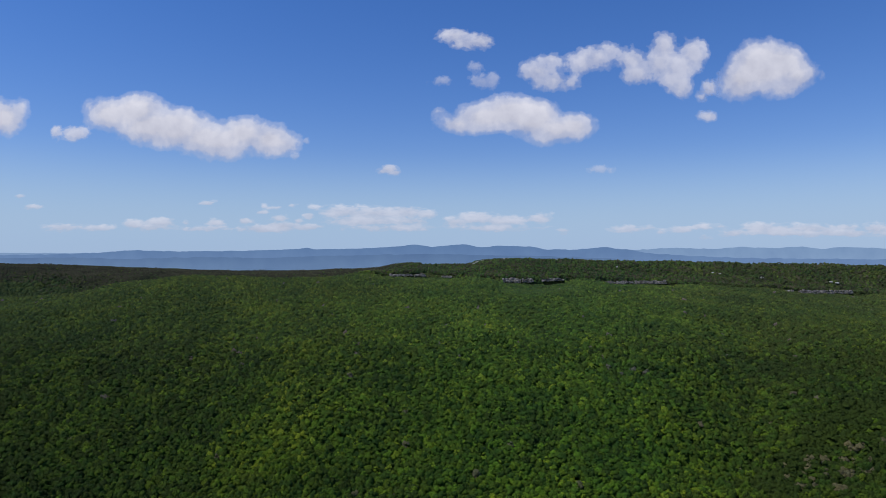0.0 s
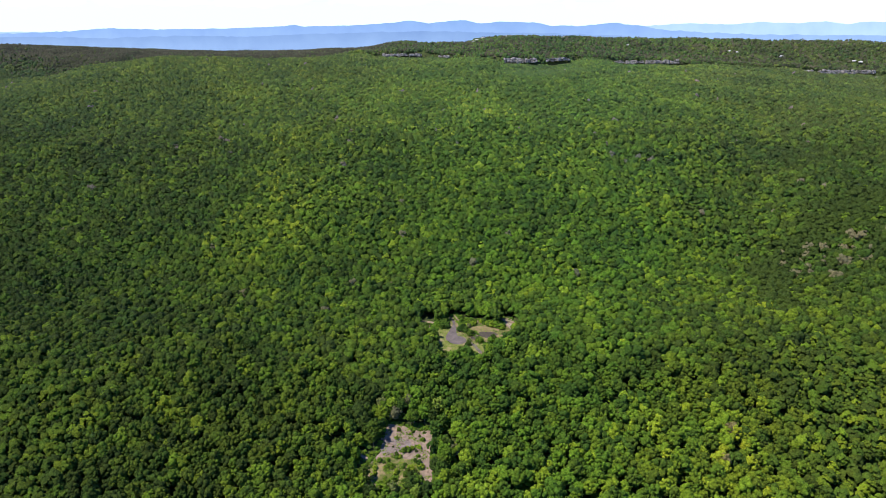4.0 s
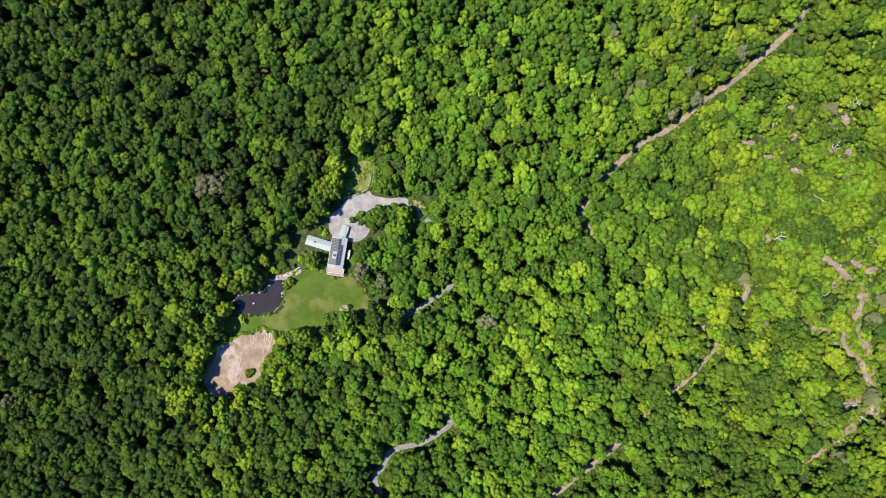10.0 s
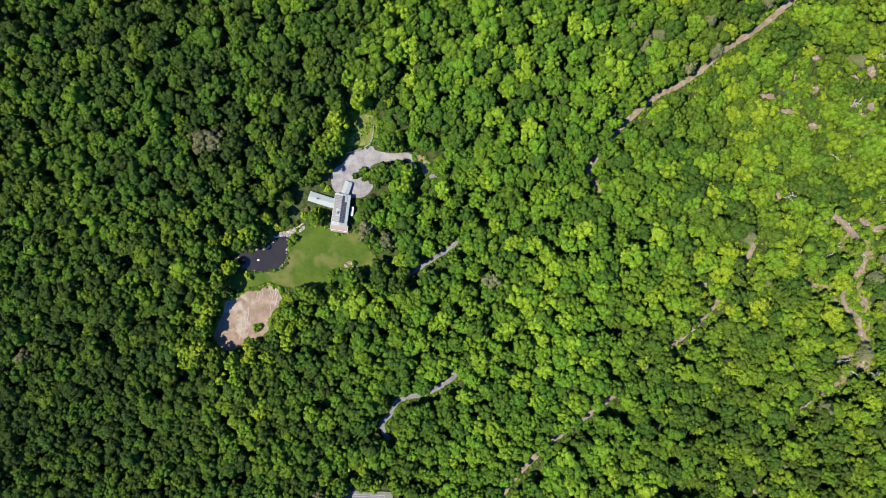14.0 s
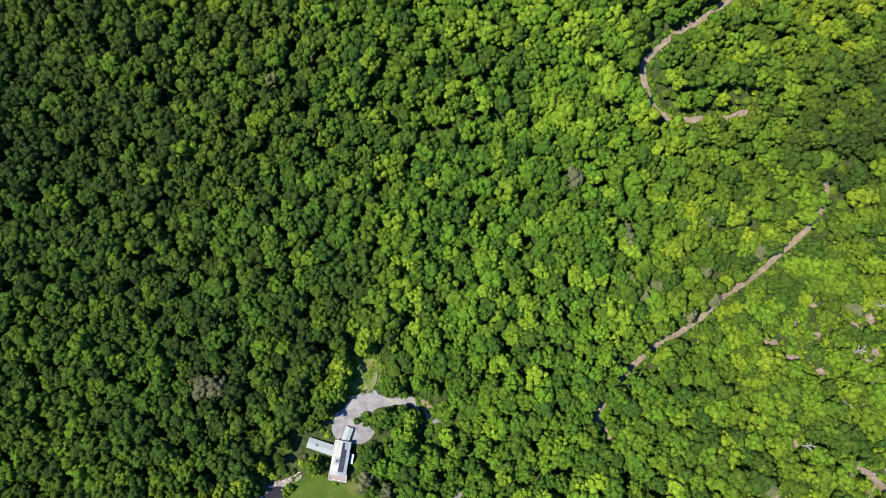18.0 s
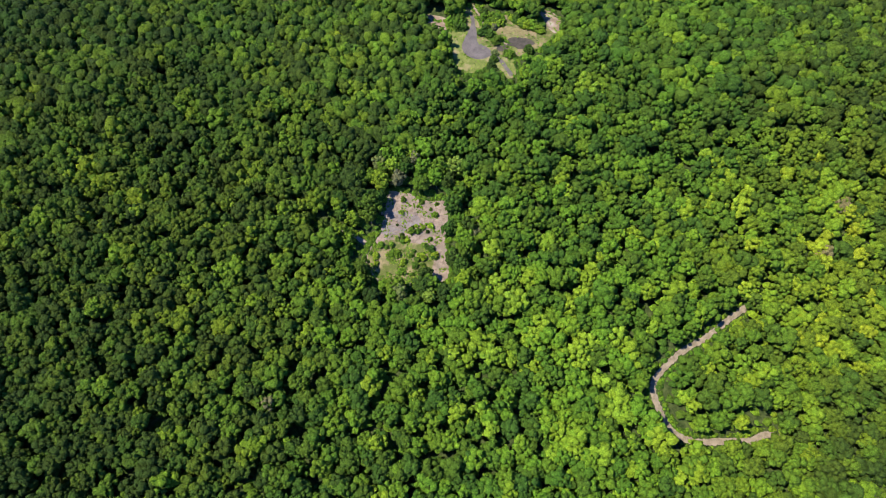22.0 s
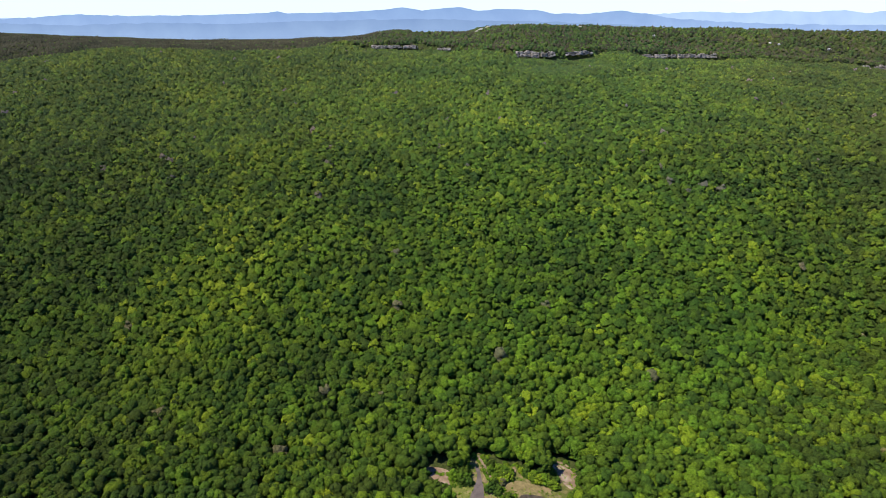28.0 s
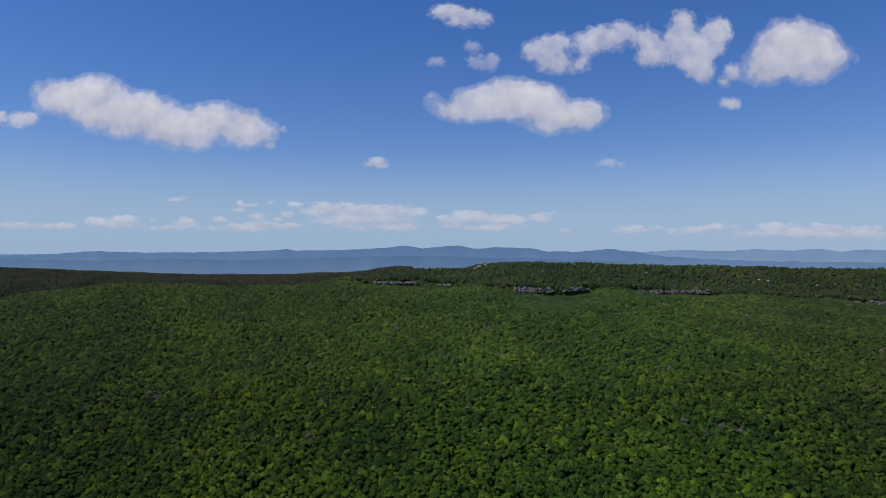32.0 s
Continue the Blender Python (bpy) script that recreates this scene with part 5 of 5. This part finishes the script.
for z in (0.1, 0.4, 0.7):
    box(bm, -0.015, 0.015, -6, 6, z, z + 0.03)
net = part("net", bm, DARK_IRON, court, "dark tennis net")
block("net_tape", -0.04, 0.04, -6, 6, 1.0, 1.08, LINE, net)
for y in (-6.1, 6.1):
    block("net_post", -0.06, 0.06, y - 0.06, y + 0.06, 0, 1.15, DARK_IRON, court)
for i in range(13):
    x = -18 + i * 3
    for y in (-8.4, 8.4):
        block("fence_post", x - 0.05, x + 0.05, y - 0.05, y + 0.05, 0, 3.0, DARK_IRON, court)
for y in (-8.4, 8.4):
    block("fence_rail", -18, 18, y - 0.03, y + 0.03, 2.95, 3.02, DARK_IRON, court)
for x in (-18, 18):
    block("fence_rail", x - 0.03, x + 0.03, -8.4, 8.4, 2.95, 3.02, DARK_IRON, court)
block("kerb", 3, 18, -9.0, -8.5, -0.3, 0.25, WHITE_TRIM, court, "white kerb")
block("kerb", -3, 6, 8.5, 9.1, -0.3, 0.25, WHITE_TRIM, court, "white kerb")

# ---- clearing: slabs, shrubs and stones ----
SLAB = earth("shale_slab", (0.095, 0.072, 0.056), (0.18, 0.14, 0.11), 0.5, bump=0.15)
for i in range(16):
    x, y = g.uniform(-52, -30), g.uniform(545, 572)
    if not inside(np.array([x]), np.array([y]), CLEARING)[0]:
        continue
    bm = bmesh.new()
    w, d = g.uniform(2, 6), g.uniform(0.5, 1.3)
    box(bm, -w, w, -d, d, -0.3, g.uniform(0.08, 0.26), Matrix(), 0.05)
    for v in bm.verts:
        v.co += Vector((g.uniform(-0.4, 0.4), g.uniform(-0.3, 0.3), 0))
    me = bpy.data.meshes.new("rock_slab")
    bm.to_mesh(me)
    bm.free()
    me.materials.append(SLAB)
    ob = new("rock_slab", me)
    ob.matrix_basis = pose(x, y, float(ground_z(x, y)) + 0.3, 0, 0, g.uniform(-22, 6))
    tagged(ob, "low grey-brown shale slab bedded in the clearing", "rock slab", "slabs in the clearing")


def shrub_kind(seed):
    gg = np.random.default_rng(seed)
    root = new("shrub")
    bm = bmesh.new()
    for i in range(4):
        limb(bm, (0, 0, -0.2), (0.5 * math.cos(i * 1.6), 0.5 * math.sin(i * 1.6), 1.1), 0.07, 0.03, 4)
    part("stem", bm, BARK, root)
    v, t, _ = crown_arrays(gg, np.zeros((1, 2)), np.zeros(1), np.array([1.7]), np.array([2.4]), 26, 5, 2, np.array([0.5]), 1.6)
    crown = bulk_mesh("crown", v, t, 3, TREE_LEAVES)
    crown.parent = root
    return root


SHRUBS = [shrub_kind(i + 40) for i in range(4)]
clearing_shrubs = [(-40, 572), (-29, 568), (-25, 570), (-27, 572), (-19, 565), (-17, 559), (-15, 569), (-42, 563), (-43, 552), (-31, 551), (-34, 548), (-29, 547), (-33, 551), (-44, 542), (-39, 543), (-36, 540),
                   (-41, 545), (-40, 539), (-23, 553), (-19, 551), (-21, 546), (-25, 550), (-48, 538), (-52, 536), (-44, 530), (-48, 531), (-59, 528), (-31, 531), (-27, 529), (-29, 525), (-24, 527), (-17, 528), (-16, 526),
                   (-19, 533), (-38, 523), (-32, 514), (-27, 516), (-29, 510), (-23, 518), (-59, 523), (-64, 517), (-41, 517), (-19, 540), (-34, 529), (-25, 521), (-21, 535), (-55, 538), (-62, 512), (-30, 520)]
marsh_shrubs = [(6, 751), (2, 747), (34, 741), (37, 749), (58, 745), (51, 751), (63, 738), (70, 742), (77, 739), (74, 733), (66, 746), (33, 702), (43, 709), (47, 705), (30, 694), (26, 733), (29, 741), (60, 749), (68, 748), (72, 744), (55, 752), (38, 745), (-4, 762), (1, 763), (6, 759), (3, 751), (8, 747), (-2, 750), (10, 741), (51, 750), (55, 748), (63, 748), (67, 739), (71, 735), (75, 731), (60, 741), (30, 745), (35, 739), (33, 751),
                (2, 756), (7, 753), (57, 744), (61, 746), (65, 743), (70, 740), (28, 738), (27, 752), (29, 758), (31, 731), (36, 722), (34, 709), (93, 738), (86, 717), (79, 711), (63, 709), (-4, 728), (4, 742), (38, 744), (42, 750)]
garden_shrubs = [(-63, 202), (-65, 205), (-60, 205), (-68, 204), (-58, 201), (-62, 207), (-116, 158), (-113, 160), (-111, 172), (-124, 169), (-120, 171), (-152, 136), (-146, 134.5), (-142, 96), (-139, 98), (-99, 179), (-103, 180), (-88, 182), (-89, 176), (-92, 173), (-97, 174), (-107, 178),
                 (-71, 142), (-87, 134), (-92, 197), (-89, 195), (-96, 203), (-104, 174), (-94, 178), (-68, 164), (-64, 158)]
for i, (x, y) in enumerate(clearing_shrubs + marsh_shrubs + garden_shrubs):
    s = g.uniform(0.65, 1.35) * (2.1 if y > 690 else 1.35 if i >= len(clearing_shrubs) else 1.3 if y < 541 or (x < -30 and y < 552) else 1.0)
    where = pose(x + g.uniform(-1, 1), y + g.uniform(-1, 1), float(ground_z(x, y)) + 0.3, 0, 0, g.uniform(0, 360))
    root = SHRUBS[i % 4]
    if i < 4:
        root.matrix_basis = where
    else:
        root = copy_thing(root, where)
    root.scale = (s * g.uniform(0.9, 1.3), s, s)
    near_what = 0 if i < len(clearing_shrubs) else 1 if i < len(clearing_shrubs) + len(marsh_shrubs) else 2
    tagged(root, ("leafy green shrub growing on bare shale", "leafy green shrub on the marsh bank", "leafy green shrub planted round the house garden")[near_what], "shrub",
           ("shrubs in the clearing", "shrubs in the marsh", "shrubs in the garden")[near_what])


def patch(name, x, y, rx, ry, material, lift, label, category, turn=0.0):
    """A small uneven patch of ground cover."""
    ring = []
    for i in range(14):
        w = i * math.pi / 7
        r2 = 1 + 0.3 * math.sin(2.3 * i + x) * math.cos(i * 1.4 + y)
        u, v = rx * r2 * math.cos(w), ry * r2 * math.sin(w)
        ring.append((x + u * math.cos(turn) - v * math.sin(turn), y + u * math.sin(turn) + v * math.cos(turn)))
    draped(name, np.array(ring), material, lift, 2.5, label, category)


GREY_SHALE = earth("grey_shale", (0.105, 0.087, 0.075), (0.165, 0.138, 0.12), 0.25, bump=0.15)
DRY_GRASS = earth("dry_grass", (0.105, 0.088, 0.036), (0.175, 0.142, 0.068), 0.3)
patch("shale_bed", -37, 558, 10, 6, GREY_SHALE, 0.36, "smooth grey shale bed in the clearing", "shale", -0.3)
patch("shale_bed", -46, 549, 9, 5, GREY_SHALE, 0.36, "smooth grey shale bed in the clearing", "shale", 0.2)
for x, y, rx, ry in ((46, 736, 9, 5), (58, 733, 8, 4.2), (20, 767, 3, 5), (44, 753, 3, 4), (33, 744, 2.5, 3.5)):
    patch("dry_patch", x, y, rx, ry, DRY_GRASS if ry > 4 else BARE_SOIL, 0.46, "dry tan patch in the marsh grass", "grass")
patch("bare_lawn", -74, 142.5, 3.4, 1.2, BARE_SOIL, 0.36, "bare tan earth at the lawn edge", "bare earth")


# ---- pines on the low hill ----
k = Nodes("pine_needles", 0.9, 0.05)
k.bsdf.inputs["Diffuse Roughness"].default_value = 1.0
k.bump(k.noise(2.5, 4, 0.7), 0.8, 0.4)
PINE = k.colour(k.mix(k.ramp(k.noise(0.9, 5, 0.7), (0.35, (0, 0, 0)), (0.65, (1, 1, 1))), (0.050, 0.066, 0.024), (0.125, 0.128, 0.058)))


def pine_kind(seed, radius, height):
    """A pine: straight trunk, whorls of drooping boughs with side sprigs."""
    gg = random.Random(seed)
    root = new("pine_tree")
    bm = bmesh.new()
    limb(bm, (0, 0, -0.5), (0, 0, height * 0.96), 0.32, 0.05, 6)
    part("trunk", bm, BARK, root)
    verts, faces = [], []

    def blade(a0, way, span, wide, drop):
        sx, sy = -way[1], way[0]
        mid = (a0[0] + way[0] * span * 0.45, a0[1] + way[1] * span * 0.45, a0[2] + 0.1 * span)
        tip = (a0[0] + way[0] * span, a0[1] + way[1] * span, a0[2] - drop * span)
        n = len(verts)
        verts.extend([a0, (mid[0] + sx * wide, mid[1] + sy * wide, mid[2] - 0.35 * wide), mid, (mid[0] - sx * wide, mid[1] - sy * wide, mid[2] - 0.35 * wide), tip])
        faces.extend([(n, n + 2, n + 1), (n, n + 3, n + 2), (n + 1, n + 2, n + 4), (n + 2, n + 3, n + 4)])

    for tier in range(9):
        s = tier / 8
        span = radius * (1 - 0.86 * s) * gg.uniform(0.85, 1.1)
        for b0 in range(8):
            w = b0 * 0.785 + tier * 0.5 + gg.uniform(-0.2, 0.2)
            way = (math.cos(w), math.sin(w))
            z = height * (0.42 + 0.55 * s) + gg.uniform(-0.3, 0.3)
            long = span * gg.uniform(0.7, 1.15)
            blade((0, 0, z), way, long, 0.10 * long + 0.15, 0.12)
            for side in (-0.75, 0.75):
                for f in (0.35, 0.6):
                    blade((way[0] * long * f, way[1] * long * f, z), (math.cos(w + side), math.sin(w + side)), long * 0.42, 0.06 * long + 0.10, 0.2)
    crown = mesh_object("crown", verts, faces, PINE, root)
    crown.data.update()
    return root


PINES = [pine_kind(i, rr, hh) for i, (rr, hh) in enumerate(((4.6, 17), (5.4, 19), (3.8, 15), (6.0, 18)))]
pine_places = [(265, 275), (195, 260), (277, 230), (165, 179), (252, 169), (202, 160), (191, 122), (293, 129), (304, 108), (214, 128), (233, 115), (169, 283), (306, 74), (262, 36), (232, -3),
               (308, 92), (302, 142), (113, 295), (138, 295), (164, 300), (168, 334), (201, 313), (125, 289), (132, 290), (114, 279), (122, 284), (119, 270), (290, 76), (252, 60),
               (-92, -46), (-80, -41), (-86, -53), (-92, -38)]
for i, (x, y) in enumerate(pine_places):
    where = pose(x, y, float(ground_z(x, y)), 0, 0, g.uniform(0, 360))
    root = PINES[i % 4]
    if i < 4:
        root.matrix_basis = where
    else:
        root = copy_thing(root, where)
    tagged(root, ("medium", "tall", "small", "broad")[i % 4] + " grey-green pine with drooping boughs among broadleaf trees", "pine", "pines")
    if x > 150:
        root.scale = (1.35, 1.35, 1.0)


# ---- low brush and grass tufts ----
def lumps(name, places, lo, hi, tone_lo, tone_hi, label, category):
    """Low leafy growth, as many small domes."""
    p = np.array(places)
    r = rng.uniform(lo, hi, len(p))
    v, t, tv = crown_arrays(rng, p, ground_z(p[:, 0], p[:, 1]), r, 0.35 + r * rng.uniform(0.6, 1.2, len(p)), 1, 6, 2, rng.uniform(tone_lo, tone_hi, len(p)))
    tagged(bulk_mesh(name, v, t, 3, LEAVES, tv), label, category, kind="stuff")


edge = []
for line, half in ((TRAIL, 2.6), (HAIRPIN, 2.9), (LANE, 2.6), (LEDGE_WALK, 2.9), (SPUR, 2.4), (STRIP, 1.3)):
    way = np.gradient(line, axis=0)
    way /= np.linalg.norm(way, axis=1, keepdims=True)
    for (x, y), (dx, dy) in zip(line, way):
        for i in range(9):
            off = (half + abs(g.gauss(0, 1.5))) * g.choice((-1, 1))
            along = g.uniform(-2.5, 2.5)
            edge.append((x + dy * off + dx * along, y - dx * off + dy * along))
for outline in (LAWN, DIRT, GARDEN, CLEARING, MARSH, VERGE):
    n = len(outline)
    for i, (x, y) in enumerate(outline):
        nx, ny = outline[(i + 1) % n]
        for _ in range(2):
            f, d = g.random(), g.gauss(0.6, 0.7)
            away = Vector((ny - y, x - nx))
            away = away.normalized() * d if away.length > 0 else away
            edge.append((x + (nx - x) * f - away.x * 0.5, y + (ny - y) * f - away.y * 0.5))
lumps("edge_brush", edge, 0.5, 1.9, 0.15, 0.8, "low green brush along paths and openings", "brush")
bush = np.column_stack([rng.uniform(120, 312, 5200), rng.uniform(20, 290, 5200)])
bush = bush[(rng.random(len(bush)) < hill(bush) * 1.2)]
for ring in BALD_RINGS:
    bush = bush[~inside(bush[:, 0], bush[:, 1], ring)]
for line in (TRAIL, LEDGE_WALK):
    bush = bush[line_distance(bush[:, 0], bush[:, 1], line, False) > 2.6]
lumps("hill_brush", bush, 0.9, 2.6, 0.45, 0.9, "low yellow-green brush covering the rocky hill", "brush")
# taller brush where the woods meet the openings
rim = []
for outline in (CLEARING, MARSH, MARSH - [0, 9], MARSH_WEST - [0, 9], DIRT, GARDEN):
    q = outline[rng.integers(0, len(outline), len(outline) * 5)] + rng.normal(0, 3.2, (len(outline) * 5, 2))
    away = line_distance(q[:, 0], q[:, 1], outline, True)
    ok = ~inside(q[:, 0], q[:, 1], outline) & (away > 0.8) & (away < 6)
    for other in (LAWN, DRIVE, POND, MARSH):
        ok &= ~inside(q[:, 0], q[:, 1], other) & (line_distance(q[:, 0], q[:, 1], other, True) > 2)
    rim += [tuple(e) for e in q[ok]]
lumps("rim_brush", rim, 1.2, 2.8, 0.2, 0.75, "waist-high green brush at the edge of the woods", "brush")
tufts = []
for outline, n in ((CLEARING_GRASS, 1100), (MARSH, 1100), (GARDEN, 260), (CLEARING, 1500), (HILL_GRASS, 700)):
    (x0, y0), (x1, y1) = outline.min(0), outline.max(0)
    q = np.column_stack([rng.uniform(x0, x1, n * 2), rng.uniform(y0, y1, n * 2)])
    ok = inside(q[:, 0], q[:, 1], outline)
    for wet in (MARSH_POND, DARK_POOL):
        ok &= ~inside(q[:, 0], q[:, 1], wet)
    ok &= line_distance(q[:, 0], q[:, 1], STRIP, False) > 2.0
    clump = np.array([noise.noise(Vector((x * 0.12, y * 0.12, 4.0))) for x, y in q])
    tufts += [tuple(e) for e in q[ok & (clump > (0.06 if outline is CLEARING else -0.12))]]
lumps("grass_tufts", tufts, 0.25, 0.95, 0.35, 0.99, "tufts of rough grass and herbs", "grass")


# ---- dead trees on the low hill ----
def dead_tree(x, y, height, seed):
    gg = random.Random(seed)
    root = tagged(new("dead_tree"), "bleached leafless dead tree among green crowns", "dead tree", "dead trees on the hill")
    root.matrix_basis = pose(x, y, float(ground_z(x, y)), 0, 0, gg.uniform(0, 360))
    bm = bmesh.new()
    lean = (gg.uniform(-2, 2), gg.uniform(-2, 2))
    limb(bm, (0, 0, -0.5), (lean[0], lean[1], height), 0.42, 0.10, 6)
    part("trunk", bm, PALE_WOOD, root)
    for i in range(9):
        s = 0.35 + 0.065 * i
        w, reach = gg.uniform(0, 6.28), gg.uniform(2, 4.6)
        bm = bmesh.new()
        a0 = (lean[0] * s, lean[1] * s, height * s)
        b0 = (a0[0] + reach * math.cos(w), a0[1] + reach * math.sin(w), a0[2] + reach * 0.5)
        limb(bm, a0, b0, 0.17, 0.05, 4)
        for k2 in (-0.6, 0.6):
            limb(bm, tuple(0.5 * (p0 + q0) for p0, q0 in zip(a0, b0)), (b0[0] + 1.2 * math.cos(w + k2), b0[1] + 1.2 * math.sin(w + k2), b0[2] + 0.3), 0.08, 0.03, 4)
        part("branch", bm, PALE_WOOD, root)


dead_places = [(283, 184), (262, 151), (259, 145), (236, 147), (273, 129), (229, 53), (167, 30), (182, 17), (176, -11), (273, 72), (279, 64), (273, 20), (216, 179), (229, 186), (242, 68),
               (275, 219), (264, 213), (281, 277), (256, 215), (268, 247), (300, 60), (196, 40), (150, 8), (290, 182)]
for i, (x, y) in enumerate(dead_places):
    dead_tree(x, y, 10 + (i * 37 % 7), 70 + i)

# ---- cliffs of the mesa ----
ROCKS = []
for i in range(6):
    bm = bmesh.new()
    bmesh.ops.create_cube(bm, size=2)
    bmesh.ops.bevel(bm, geom=list(bm.edges), offset=0.25, segments=1, affect="EDGES")
    for v in bm.verts:
        v.co += 0.28 * noise.noise_vector(v.co * 1.1 + Vector((i * 5.3, 0, 0)))
    me = bpy.data.meshes.new("rock")
    bm.to_mesh(me)
    bm.free()
    me.materials.append(CLIFF_STONE)
    ROCKS.append(me)
WHITE_LEDGE = earth("white_ledge", (0.30, 0.29, 0.27), (0.46, 0.445, 0.41), 0.3, bump=0.4)


def cliff(x0, x1, z_mid, tall, label):
    """A broken face of jointed rock blocks along the cliff line."""
    root = tagged(new("cliff"), label, "cliff", "cliffs of the mesa")
    root.matrix_basis = pose((x0 + x1) / 2, float(cliff_line((x0 + x1) / 2)), z_mid)
    x, mid = x0, (x0 + x1) / 2
    while x < x1:
        w = g.choice((1.8, 2.6, 3.6, 5.0, 7.0)) * g.uniform(0.7, 1.3)
        swell = 0.72 + 0.5 * noise.noise(Vector((x * 0.035, x0, 2.0))) + 0.25 * noise.noise(Vector((x * 0.15, x0, 7.0)))
        if swell > 0.55:
            for tier in (0, 1):
                h = tall * swell * g.uniform(0.13, 0.30)
                ob = new("rock", ROCKS[g.randrange(6)])
                ob.parent = root
                ob.matrix_basis = pose(x - mid, float(cliff_line(x) - cliff_line(mid)) - 3 + g.uniform(-4, 3) + tier * 4, tall * (0.42 * tier * swell - 0.36) + g.uniform(-1.6, 1.0),
                                       g.uniform(-8, 8), g.uniform(-9, 9), g.uniform(-35, 35)) @ Matrix.Diagonal((w * 0.7, 4.5, h, 1))
        x += w * 1.15


cliff(-175, -55, 377, 13, "pale grey rock cliff band below the plateau rim")
cliff(2, 30, 374, 9, "short grey rock outcrop in the trees")
cliff(185, 275, 370, 18, "tall pale grey cliff buttress above the forest")
cliff(308, 382, 369, 12, "low dark grey cliff band in the trees")
cliff(550, 754, 354, 15, "long grey fractured cliff with shadowed joints")
cliff(1172, 1412, 319, 17, "long dark grey cliff under the mesa")
for x, y, s in ((118, 2312, 9), (132, 2318, 11), (150, 2330, 8), (228, 2326, 7), (244, 2320, 6), (985, 2290, 7), (1010, 2285, 6), (1160, 2280, 6), (1405, 2270, 10), (1425, 2265, 8), (640, 2300, 5), (420, 2310, 5)):
    ob = new("summit_ledge", boulder_mesh(int(x), WHITE_LEDGE, 0.35))
    ob.matrix_basis = pose(x, y, float(ground_z(x, y)) + 5.5, 0, 0, x * 7 % 60) @ Matrix.Diagonal((s * 1.3, s * 0.7, 4.5, 1))
    tagged(ob, "bare white rock ledge on the mesa top", "rock ledge", "white ledges on the mesa")
